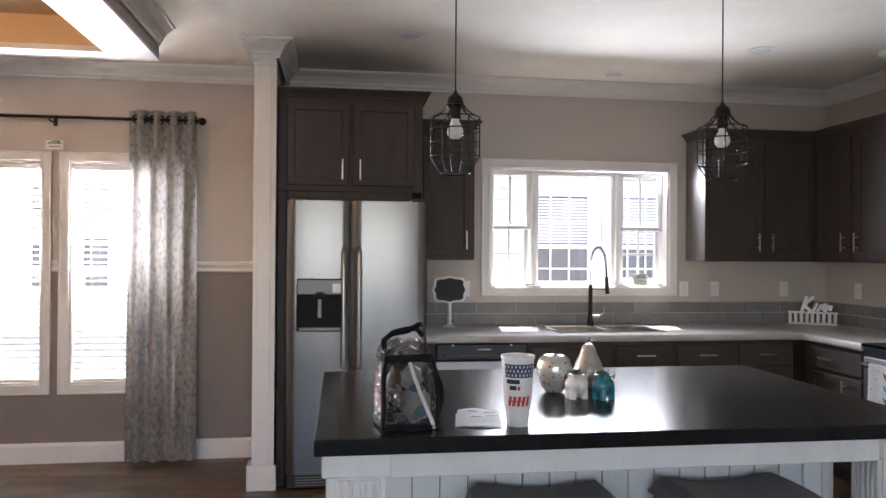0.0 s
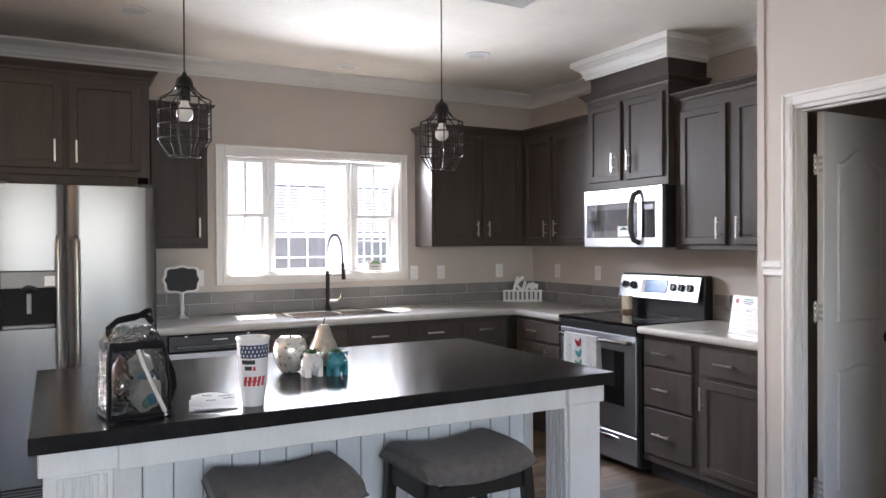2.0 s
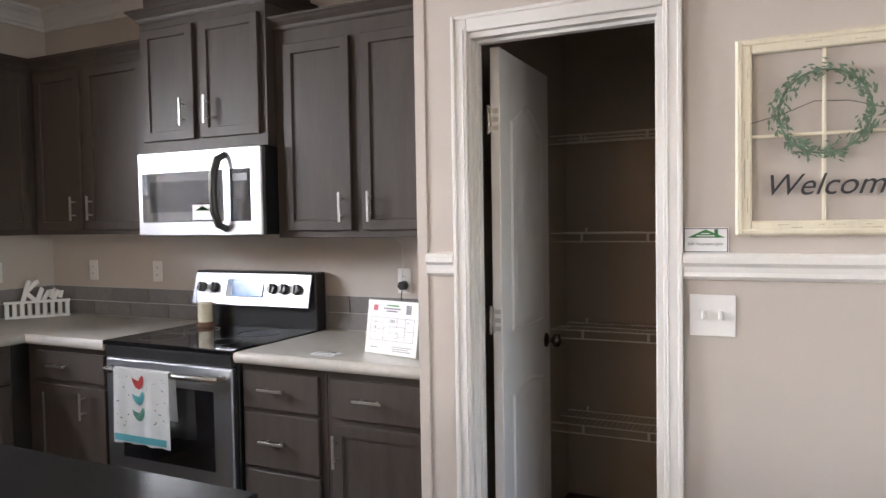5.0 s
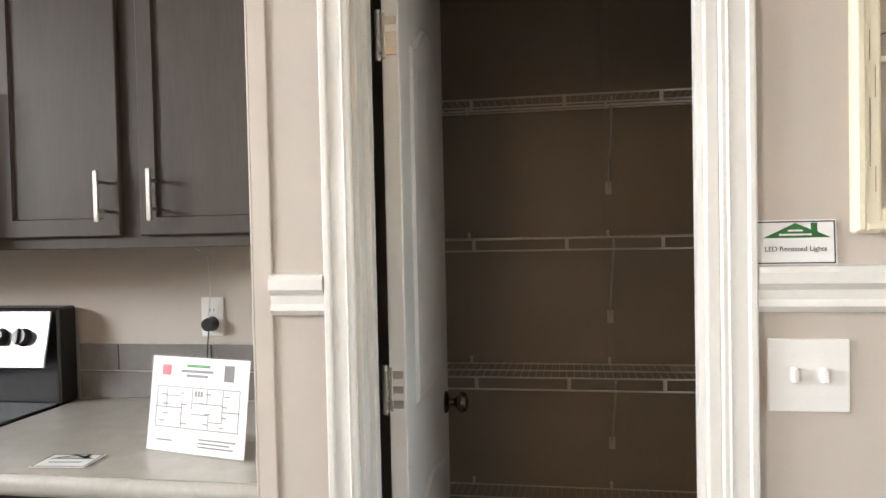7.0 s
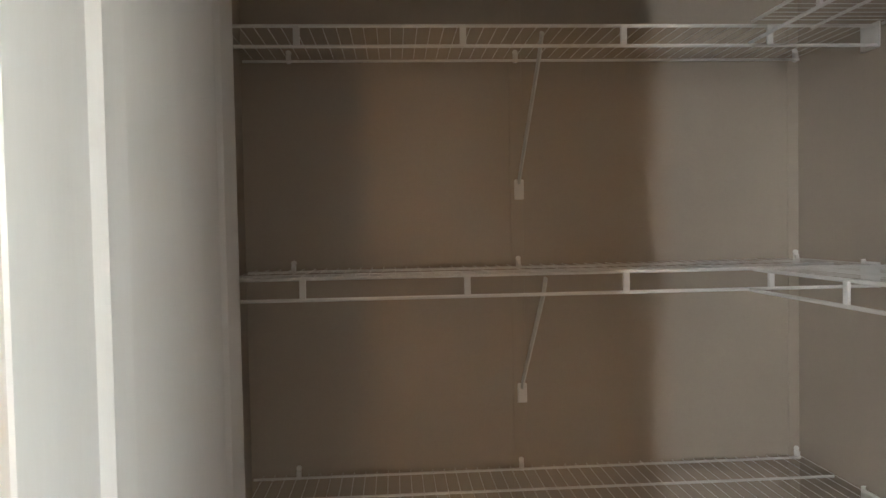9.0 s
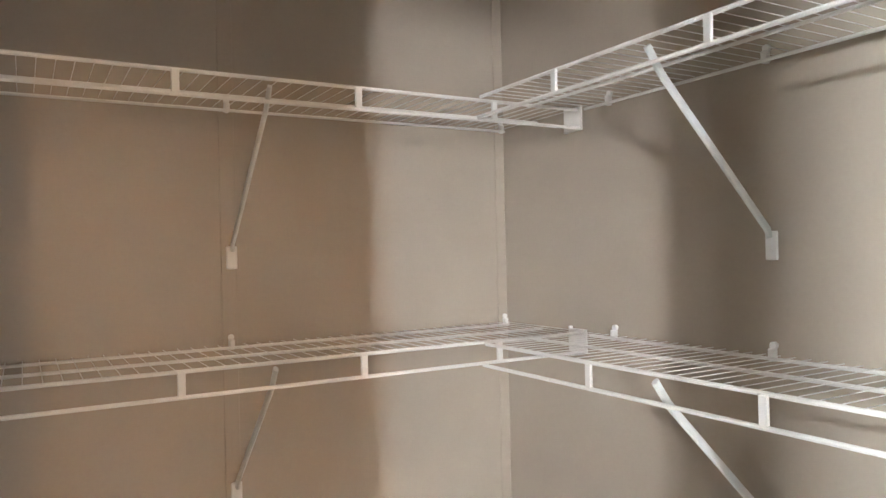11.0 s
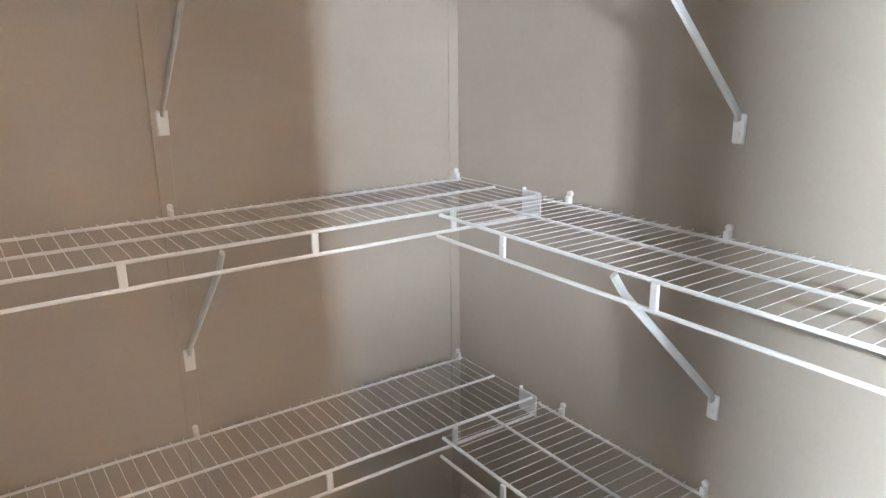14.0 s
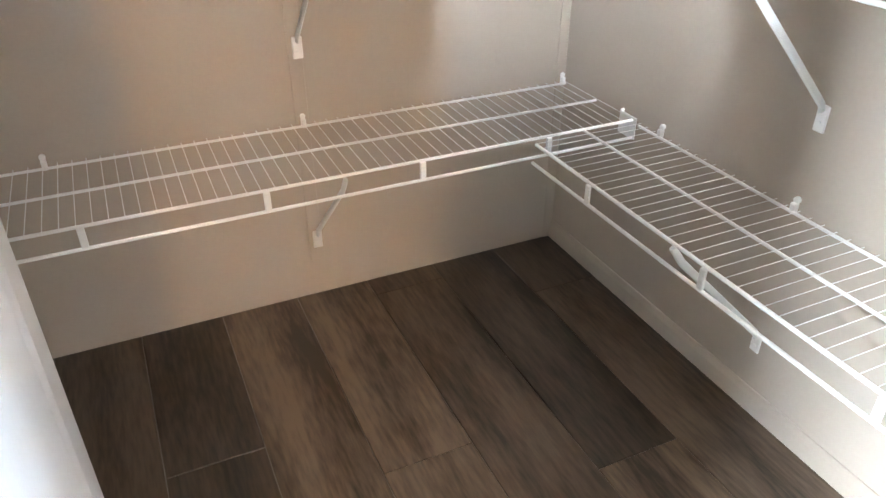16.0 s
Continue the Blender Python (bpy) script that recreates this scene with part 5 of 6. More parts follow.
def lettering(name, text, size, m, material, parent, align="CENTER", extrude=0.0004, shear=0.0):
    cu = bpy.data.curves.new(name, "FONT")
    cu.body, cu.size, cu.align_x, cu.align_y, cu.extrude, cu.shear = text, size, align, "CENTER", extrude, shear
    tmp = new("lettering_curve", cu)
    me = bpy.data.meshes.new_from_object(tmp.evaluated_get(bpy.context.evaluated_depsgraph_get()))
    bpy.data.objects.remove(tmp)
    me.materials.append(material)
    ob = new(name, me)
    ob.parent = parent
    ob.matrix_local = m
    return ob


UPRIGHT = Euler((radians(90), 0, 0)).to_matrix().to_4x4()


def roof_card(m, w, h, label, text=""):
    """A small white card with a dark border and a green roof mark. Local: x right, y into the wall, z up, from its lower left corner."""
    t = thing("info_card", label, "card", m)
    box("card", (0, -0.0015, 0), (w, 0, h), M_PAPER, t, 0)
    e = 0.0022
    boxes("border", [((0.002, -0.0019, 0.002), (w - 0.002, -0.0015, 0.002 + e)), ((0.002, -0.0019, h - 0.002 - e), (w - 0.002, -0.0015, h - 0.002)), ((0.002, -0.0019, 0.002 + e), (0.002 + e, -0.0015, h - 0.002 - e)), ((w - 0.002 - e, -0.0019, 0.002 + e), (w - 0.002, -0.0015, h - 0.002 - e))], M_INK, t)
    bm = bmesh.new()
    pts = [(0.10, 0.60), (0.50, 0.93), (0.62, 0.84), (0.69, 0.78), (0.69, 0.93), (0.77, 0.93), (0.77, 0.73), (0.93, 0.60)]
    bm.faces.new([bm.verts.new((w * a, -0.0022, h * b)) for a, b in pts])
    bmesh.ops.solidify(bm, geom=bm.faces, thickness=0.0005)
    part("roof_mark", bm, M_SIGNGREEN, t, "green roof mark")
    for zz, a, b in ((0.76, 0.41, 0.59), (0.67, 0.30, 0.70)):
        box("mark_bar", (w * a, -0.0027, h * (zz - 0.02)), (w * b, -0.0023, h * (zz + 0.02)), M_PAPER, t, 0)
    if text:
        lettering("words", text, h * 0.155, Matrix.Translation((w / 2, -0.0018, h * 0.35)) @ UPRIGHT, M_INK, t)
    else:
        box("text_bar", (w * 0.2, -0.0019, h * 0.32), (w * 0.8, -0.0016, h * 0.38), M_INKG, t, 0)
    return t


roof_card(pose(XP - 0.006, 1.437, 1.3335, -4, 0, RZ_EAST), 0.126, 0.074, "small white card with green roof mark on the chair rail", "LED Recessed Lights")
roof_card(pose(-2.205, YB - 0.0165, 2.122), 0.125, 0.075, "small white card with green roof mark above the dining windows")
roof_card(pose(2.005, YB + 0.05, 1.2085, -8), 0.125, 0.085, "small white card with green roof mark on the window sill")
_c = roof_card(pose(2.946, 2.878, 0.9175, -90, 0, -84), 0.122, 0.088, "small white card with green roof mark lying on the worktop")

# double light switch
t = thing("light_switch", "white double toggle light switch plate", "switch", pose(XP, 1.3555, 1.151, 0, 0, RZ_EAST))
box("plate", (-0.0635, -0.006, -0.0605), (0.0635, 0, 0.0605), M_WHITEPL, t, 0.003, "", 2)
for x in (-0.023, 0.023):
    bm = add_box(bmesh.new(), (x - 0.0055, -0.018, -0.012), (x + 0.0055, -0.005, 0.014), 0.003)
    part("toggle", bm, M_WHITEPL, t)
    box("toggle_slot", (x - 0.0065, -0.0066, -0.013), (x + 0.0065, -0.0058, 0.013), M_WHITEPL, t, 0.0005)
    for z in (-0.033, 0.033):
        cyl("screw", (x, -0.0058, z), (x, -0.0075, z), 0.003, M_WHITEPL, t, 10)

# window-frame wall decoration
t = thing("wall_decor", "cream distressed window-frame wall decoration with green wreath and black script", "wall decor", pose(XP, 1.292, 1.383, 0, 0, RZ_EAST))
FW, FH = 0.446, 0.548
for nm, lo, hi in (("stile", (0, -0.024, 0), (0.042, -0.002, FH)), ("stile", (FW - 0.042, -0.024, 0), (FW, -0.002, FH)), ("rail", (0.042, -0.024, 0), (FW - 0.042, -0.002, 0.042)), ("rail", (0.042, -0.024, FH - 0.042), (FW - 0.042, -0.002, FH))):
    box(nm, lo, hi, M_CREAM, t, 0.004)
for lo, hi in (((0.004, -0.029, 0.004), (0.018, -0.022, FH - 0.004)), ((FW - 0.018, -0.029, 0.004), (FW - 0.004, -0.022, FH - 0.004)), ((0.018, -0.029, 0.004), (FW - 0.018, -0.022, 0.018)), ((0.018, -0.029, FH - 0.018), (FW - 0.018, -0.022, FH - 0.004))):
    box("outer_bead", lo, hi, M_CREAM, t, 0.003)
rnd = random.Random(11)
for k in range(10):
    a = rnd.uniform(0.05, FW - 0.08)
    z = rnd.choice((0.022, 0.03, FH - 0.03, FH - 0.024))
    box("scuff", (a, -0.0246, z), (a + rnd.uniform(0.012, 0.04), -0.0239, z + 0.0012), M_SCUFF, t, 0)
for k in range(14):
    z = rnd.uniform(0.06, FH - 0.1)
    x = rnd.choice((0.024, 0.032, FW - 0.03))
    box("scuff", (x, -0.0246, z), (x + 0.0012, -0.0239, z + rnd.uniform(0.015, 0.05)), M_SCUFF, t, 0)
box("muntin", (FW / 2 - 0.005, -0.018, 0.042), (FW / 2 + 0.005, -0.008, FH - 0.042), M_CREAM, t, 0.002)
box("muntin", (0.042, -0.0175, 0.272), (FW - 0.042, -0.0085, 0.281), M_CREAM, t, 0.002)
g = box("pane", (0.042, -0.0072, 0.042), (FW - 0.042, -0.0052, FH - 0.042), M_PANE, t, 0)
g.visible_shadow = False
M_WREATH = mat("wreath_leaf", (0.085, 0.145, 0.09), 0.6, var=0.3, scale=40, color2=(0.17, 0.25, 0.17))
wr = part("wreath", add_tube(bmesh.new(), [(FW / 2 + 0.112 * math.cos(a), -0.021, 0.335 + 0.112 * math.sin(a)) for a in [2 * math.pi * k / 40 for k in range(40)]], 0.003, 6, 1.0, True), M_WREATH, t, "green leafy wreath", smooth=True)
bm = bmesh.new()
for k in range(420):
    a = rnd.uniform(0, 2 * math.pi)
    r = rnd.gauss(0.112, 0.011)
    c = Vector((FW / 2 + r * math.cos(a), -0.021 - rnd.uniform(0, 0.016), 0.335 + r * math.sin(a)))
    d = Vector((-math.sin(a) + rnd.gauss(0, 0.55), rnd.gauss(0, 0.3), math.cos(a) + rnd.gauss(0, 0.55))).normalized()
    s = d.cross(Vector((0, 1, 0.2))).normalized()
    L, Wd = rnd.uniform(0.014, 0.026), rnd.uniform(0.0022, 0.004)
    v = [bm.verts.new(p) for p in (c, c + d * L * 0.45 + s * Wd, c + d * L, c + d * L * 0.45 - s * Wd)]
    bm.faces.new(v)
lf = part("wreath_leaf", bm, M_WREATH, wr)
tagged(lf, kind="stuff")
tube("twine", [(0.042, -0.016, 0.315), (0.12, -0.016, 0.335), (0.2, -0.016, 0.365), (0.28, -0.016, 0.36), (0.4, -0.016, 0.325)], 0.0012, M_CABSIDE, t, 6)
lettering("words", "Welcome", 0.084, Matrix.Translation((0.238, -0.0195, 0.137)) @ UPRIGHT, M_INK, t, shear=0.35)

# ---- on the island ----
ZI = 0.9158
M_CUP = mat("cup_white", (0.78, 0.77, 0.76), 0.4, var=0.02, scale=10)
M_NAVY = mat("cup_navy", (0.045, 0.065, 0.14), 0.4)
t = thing("paper_cup", "large white foam cup with navy stars and red stripes", "cup", pose(0.338, 2.19, ZI, 0, 0, -6))
CUP = [(0, 0), (0.031, 0), (0.033, 0.004), (0.0345, 0.046), (0.0375, 0.053), (0.0415, 0.062), (0.050, 0.205), (0.0525, 0.207), (0.053, 0.213), (0.0515, 0.217), (0.048, 0.214), (0.047, 0.19), (0.035, 0.02), (0, 0.018)]
cup = lathe("cup_wall", CUP, M_CUP, t, seg=40)


def cup_r(z):
    return 0.0415 + (z - 0.062) / 0.143 * 0.0085


def cup_patch(name, a0, a1, z0, z1, material, lift=0.0006, lean=0.0):
    bm = bmesh.new()
    n = max(2, int(abs(a1 - a0) / 6))
    for s in range(n):
        q = []
        for a, z in ((a0 + (a1 - a0) * s / n, z0), (a0 + (a1 - a0) * (s + 1) / n, z0), (a0 + (a1 - a0) * (s + 1) / n + lean, z1), (a0 + (a1 - a0) * s / n + lean, z1)):
            r = cup_r(z) + lift
            q.append(bm.verts.new((r * math.cos(radians(a)), r * math.sin(radians(a)), z)))
        bm.faces.new(q)
    return part(name, bm, material, cup)


cup_patch("printed_band", -150, -25, 0.153, 0.194, M_NAVY)
for r_ in range(3):
    for k in range(9):
        a = -146 + k * 14 + 7 * (r_ % 2)
        cup_patch("printed_star", a - 2.2, a + 2.2, 0.1575 + r_ * 0.0125, 0.1645 + r_ * 0.0125, M_CUP, 0.0010)
for k in range(5):
    cup_patch("printed_stripe", -140 + k * 19, -127 + k * 19, 0.066, 0.096, M_RED, 0.0006, 7)
cup_patch("printed_stripe", -138, -75, 0.079, 0.083, M_RED, 0.0008)
for z, a0, a1 in ((0.141, -142, -90), (0.122, -130, -102)):
    cup_patch("printed_bar", a0, a1, z - 0.0065, z + 0.0065, M_INK)
cup_patch("printed_bar", -98, -88, 0.115, 0.127, M_RED)

M_SILVERF = mat("silver_mosaic", (0.16, 0.15, 0.13), 0.24, 0.55, var=0.5, scale=60, color2=(0.72, 0.70, 0.65), bump=0.3, bscale=90, sharp=(0.38, 0.45))
M_PEARF = mat("pear_gold_cream", (0.34, 0.30, 0.24), 0.30, 0.5, var=0.4, scale=30, color2=(0.58, 0.55, 0.49), bump=0.2, bscale=80)
M_STEM = mat("stem_dark", (0.03, 0.022, 0.018), 0.6)
t = thing("decor_apple", "silver mosaic decorative apple with a dark stem", "ornament", pose(0.605, 2.695, ZI))
lathe("fruit", [(0, 0.006), (0.022, 0.0), (0.036, 0.006), (0.052, 0.03), (0.066, 0.075), (0.067, 0.10), (0.058, 0.128), (0.040, 0.142), (0.022, 0.140), (0.010, 0.130), (0, 0.124)], M_SILVERF, t, seg=36)
tube("stem", [(0, 0, 0.12), (0.002, 0, 0.145), (0.006, 0.002, 0.165)], 0.003, M_STEM, t)
t = thing("decor_pear", "cream and gold decorative pear with a dark stem", "ornament", pose(0.775, 2.79, ZI))
lathe("fruit", [(0, 0.004), (0.022, 0.0), (0.045, 0.010), (0.059, 0.040), (0.059, 0.068), (0.050, 0.098), (0.038, 0.122), (0.031, 0.142), (0.028, 0.155), (0.021, 0.166), (0.010, 0.172), (0, 0.171)], M_PEARF, t, seg=36)
tube("stem", [(0, 0, 0.165), (0.001, 0, 0.18), (0.006, 0, 0.198)], 0.003, M_STEM, t)
M_PIGW = mat("ceramic_white", (0.66, 0.63, 0.60), 0.3, var=0.12, scale=50, color2=(0.80, 0.77, 0.74))
M_PIGT = mat("ceramic_teal", (0.028, 0.20, 0.25), 0.2, var=0.3, scale=25, coat=0.4)
M_SUCC = mat("succulent_green", (0.05, 0.13, 0.06), 0.55, var=0.35, scale=30, per=0.15)


def planter(m, material, label):
    """A small ceramic planter on four stub feet with a succulent in it; one plain body."""
    t = thing("succulent_planter", label, "planter", m, "small planters on the island")
    bm = bmesh.new()
    bmesh.ops.create_uvsphere(bm, u_segments=24, v_segments=14, radius=1, matrix=Matrix.Translation((0, 0, 0.05)) @ Matrix.Diagonal((0.044, 0.038, 0.036, 1)))
    for sx in (-1, 1):
        for sy in (-1, 1):
            add_cyl(bm, (sx * 0.024, sy * 0.019, 0), (sx * 0.022, sy * 0.017, 0.04), 0.0125, 0.014, 12)
    add_cyl(bm, (0.0, -0.044, 0.05), (0.0, -0.030, 0.05), 0.012, 0.014, 12)
    for sx in (-1, 1):
        add_cyl(bm, (sx * 0.022, -0.024, 0.078), (sx * 0.030, -0.030, 0.094), 0.010, 0.002, 8)
    add_cyl(bm, (0, 0.004, 0.075), (0, 0.004, 0.088), 0.030, 0.031, 20)
    part("pot", bm, material, t, smooth=True)
    rn = random.Random(3 if material is M_PIGW else 8)
    me = None
    for ring_, (cnt, tilt, ln) in enumerate(((5, 20, 0.022), (8, 48, 0.030), (9, 70, 0.034))):
        for k in range(cnt):
            if me is None:
                bm = bmesh.new()
                add_lathe(bm, [(0, 0), (0.0045, 0.004), (0.0065, 0.013), (0.005, 0.022), (0, 0.032)], seg=7, squash=(1, 0.55))
                o = part("leaf", bm, M_SUCC, t, smooth=True)
                me = o.data
            else:
                o = new("leaf", me)
                o.parent = t
            a = 360 / cnt * k + ring_ * 20 + rn.uniform(-8, 8)
            o.matrix_local = Matrix.Translation((0, 0.004, 0.085)) @ Euler((0, 0, radians(a))).to_matrix().to_4x4() @ Euler((radians(tilt + rn.uniform(-8, 8)), 0, 0)).to_matrix().to_4x4() @ Matrix.Scale(ln / 0.032, 4)
    return t


planter(pose(0.655, 2.575, ZI, 0, 0, 8), M_PIGW, "white ceramic footed planter with a small succulent")
planter(pose(0.748, 2.55, ZI, 0, 0, 30), M_PIGT, "teal ceramic footed planter with a small succulent")
# folded paper
t = thing("folded_paper", "folded white printed paper lying on the island", "paper", pose(0.142, 2.178, ZI, 0, 0, -9))
bm = bmesh.new()
for z0_, sh in ((0.0005, 0.0), (0.004, 0.006)):
    pr = [[bm.verts.new((0.136 * i / 8 + sh, 0.185 * j / 6, z0_ + 0.006 * math.sin(i * 0.5) * (0.4 + j / 8) * (1 if z0_ > 0.002 else 0.3) + (0.010 * (j / 6) ** 2 if z0_ > 0.002 else 0))) for i in range(9)] for j in range(7)]
    for a, b in zip(pr, pr[1:]):
        for i in range(8):
            bm.faces.new((a[i], a[i + 1], b[i + 1], b[i]))
bmesh.ops.solidify(bm, geom=bm.faces, thickness=0.0004)
pp = part("sheet", bm, M_PAPER, t, smooth=True)
for x, y, w_ in ((0.09, 0.13, 0.04), (0.04, 0.15, 0.03), (0.05, 0.07, 0.03), (0.10, 0.09, 0.035)):
    zc = 0.018
    part("text_bar", add_box(bmesh.new(), (x, y, zc - 0.001), (x + w_, y + 0.010, zc)), M_INKG, pp)

# clear tote bag
M_CLEAR = glass_mat("clear_vinyl", (0.46, 0.46, 0.455), 0.04, 0.11)
_n2, _l2 = M_CLEAR.node_tree.nodes, M_CLEAR.node_tree.links
_bp, _nz = _n2.new("ShaderNodeBump"), _n2.new("ShaderNodeTexNoise")
_nz.inputs["Scale"].default_value, _bp.inputs["Strength"].default_value, _bp.inputs["Distance"].default_value = 16, 1.0, 0.03
_l2.new(_nz.outputs[0], _bp.inputs["Height"])
for nd in _n2:
    if nd.type == "BSDF_GLOSSY":
        _l2.new(_bp.outputs[0], nd.inputs["Normal"])
M_WEB = mat("black_webbing", (0.006, 0.006, 0.007), 0.75, spec=0.15, var=0.2, scale=60, bump=0.3, bscale=300)
M_PLBAG = mat("white_plastic_film", (0.58, 0.56, 0.53), 0.35, var=0.1, scale=20, bump=0.4, bscale=40)
M_BLUEP, M_BROWNP = mat("packet_blue", (0.05, 0.25, 0.42), 0.35), mat("packet_brown", (0.16, 0.085, 0.05), 0.5, var=0.3)
t = thing("tote_bag", "clear vinyl tote bag with black trim and strap, full of packets", "bag", pose(-0.006, 2.243, ZI, 0, 0, 8))
BW, BD, BH = 0.084, 0.086, 0.218   # half width and depth at the base, height of the band


def bag_pt(u, v, h):
    """u, v on the square outline (-1..1), h from 0 at the base to 1 at the band."""
    k = 1 - 0.16 * h + 0.04 * math.sin(3.1 * h)
    p = Vector((u * BW * k - 0.006 * h, v * BD * (1 - 0.26 * h), 0.004 + BH * h))
    w = 0.010 * noise.noise(Vector((u * 2.3, v * 2.7, h * 4.1))) + 0.004 * noise.noise(Vector((u * 8, v * 8, h * 11)))
    return p + Vector((u, v, 0)).normalized() * w


def square(n):
    out = []
    for i in range(n):
        out += [(-1 + 2 * i / n, -1)]
    for i in range(n):
        out += [(1, -1 + 2 * i / n)]
    for i in range(n):
        out += [(1 - 2 * i / n, 1)]
    for i in range(n):
        out += [(-1, 1 - 2 * i / n)]
    return out


sq = square(12)
bm = bmesh.new()
rg = [[bm.verts.new(bag_pt(u, v, h / 16)) for u, v in sq] for h in range(17)]
for a, b in zip(rg, rg[1:]):
    for k in range(len(sq)):
        bm.faces.new((a[k], a[(k + 1) % len(sq)], b[(k + 1) % len(sq)], b[k]))
bm.faces.new(rg[0][::-1])
vb = part("vinyl_body", bm, M_CLEAR, t, "clear wrinkled vinyl", smooth=True)
vb.visible_shadow = False
bm = bmesh.new()
rg = []
for h, o in ((0.90, 0.003), (0.93, 0.004), (1.0, 0.004), (1.01, 0.002)):
    ring_ = []
    for u, v in sq:
        p = bag_pt(u, v, h)
        ring_.append(bm.verts.new(p + Vector((u, v, 0)).normalized() * o))
    rg.append(ring_)
for a, b in zip(rg, rg[1:]):
    for k in range(len(sq)):
        bm.faces.new((a[k], a[(k + 1) % len(sq)], b[(k + 1) % len(sq)], b[k]))
part("top_band", bm, M_WEB, t, "black webbing band", smooth=True)
bm = bmesh.new()
rg = []
for h, s in ((1.0, 1.0), (1.08, 0.95), (1.15, 0.80), (1.19, 0.58)):
    rg.append([bm.verts.new(Vector((bag_pt(u, v, 1.0).x * s, bag_pt(u, v, 1.0).y * s, BH * h + 0.004 + 0.014 * noise.noise(Vector((u * 3, v * 3, h * 9)))))) for u, v in sq])
for a, b in zip(rg, rg[1:]):
    for k in range(len(sq)):
        bm.faces.new((a[k], a[(k + 1) % len(sq)], b[(k + 1) % len(sq)], b[k]))
vt = part("vinyl_top", bm, M_CLEAR, t, smooth=True)
vt.visible_shadow = False
part("top_zip", add_tube(bmesh.new(), [(-0.065, 0.0, 0.265), (-0.045, -0.01, 0.288), (0.0, 0.0, 0.296), (0.04, 0.005, 0.29), (0.055, 0.0, 0.27)], 0.006, 6, 2.0), M_WEB, t, smooth=True)
part("edge_trim", add_tube(bmesh.new(), [tuple(bag_pt(-1, -1, h / 10) * 1.01) for h in range(10)], 0.0075, 6, 1.2), M_WEB, t, smooth=True)
part("edge_trim", add_tube(bmesh.new(), [tuple(bag_pt(1, -1, h / 10) * 1.01) for h in range(10)], 0.005, 6), M_WEB, t, smooth=True)
part("white_strap", add_tube(bmesh.new(), [tuple(bag_pt(-0.05 + 0.085 * (10 - h), -1, h / 10) + Vector((0, -0.004, 0))) for h in range(10)], 0.006, 6, 0.5), M_PLBAG, t, smooth=True)
part("base_trim", add_tube(bmesh.new(), [tuple(bag_pt(u, v, 0.03)) for u, v in sq], 0.008, 6, 1.0, True), M_WEB, t, smooth=True)
tube("grab_handle", [(-0.07, -0.02, 0.24), (-0.075, -0.03, 0.265), (-0.05, -0.035, 0.285), (0.0, -0.03, 0.292), (0.035, -0.02, 0.308), (0.05, -0.005, 0.31), (0.058, 0.01, 0.28), (0.06, 0.02, 0.25)], 0.009, M_WEB, t, 8, flat=0.3)
tube("shoulder_strap", [(0.055, 0.01, 0.245), (0.075, 0.01, 0.215), (0.098, 0.02, 0.16), (0.124, 0.04, 0.10), (0.134, 0.06, 0.055), (0.124, 0.06, 0.022), (0.085, 0.05, 0.014)], 0.011, M_WEB, t, 8, flat=0.3)
rn = random.Random(4)
for nm, c, s, mm in (("white_packet", (0.035, -0.02, 0.075), (0.055, 0.04, 0.065), M_PLBAG), ("white_packet", (0.02, -0.01, 0.165), (0.045, 0.03, 0.04), M_PLBAG), ("brown_packet", (-0.045, 0.0, 0.13), (0.03, 0.035, 0.07), M_BROWNP), ("blue_packet", (0.028, -0.052, 0.135), (0.03, 0.008, 0.012), M_BLUEP), ("blue_packet", (0.045, -0.06, 0.055), (0.022, 0.006, 0.02), M_BLUEP), ("dark_packet", (-0.06, -0.01, 0.05), (0.035, 0.045, 0.045), M_BLACK), ("dark_packet", (-0.02, 0.03, 0.21), (0.06, 0.03, 0.045), M_BLACK), ("dark_packet", (0.01, 0.035, 0.11), (0.085, 0.03, 0.10), M_BLACK), ("foil_packet", (-0.05, -0.04, 0.10), (0.03, 0.02, 0.05), M_CHROME), ("foil_packet", (0.0, -0.01, 0.255), (0.045, 0.025, 0.022), M_CHROME), ("green_packet", (0.022, -0.066, 0.045), (0.012, 0.005, 0.016), M_GREENP)):
    bm = bmesh.new()
    bmesh.ops.create_icosphere(bm, subdivisions=3, radius=1)
    for v in bm.verts:
        v.co *= 1 + 0.22 * noise.noise(v.co * 2.4 + Vector((rn.random() * 0.0 + c[0] * 90, 0, 0)))
        v.co = Vector((v.co.x * s[0] * 0.8, v.co.y * s[1], v.co.z * s[2] * 0.9)) + Vector((c[0] * 0.8, c[1], c[2] * 0.88))
        v.co.z = max(v.co.z, 0.008)
    part(nm, bm, mm, t, smooth=True)

# ---- on the worktops ----
M_SLATE = mat("chalkboard", (0.022, 0.022, 0.024), 0.7, var=0.2, scale=10)
t = thing("chalkboard_sign", "small blank chalkboard with white scalloped frame on a pedestal", "sign", pose(0.555, 5.10, 0.9155))


def scallop(k, rx, rz):
    pts = []
    for i in range(72):
        a = 2 * math.pi * i / 72
        q = (abs(math.cos(a)) ** 3.2 + abs(math.sin(a)) ** 3.2) ** (-1 / 3.2)
        s = 1 + 0.05 * math.cos(8 * a)
        pts.append((rx * k * q * s * math.cos(a), rz * k * q * s * math.sin(a)))
    return pts


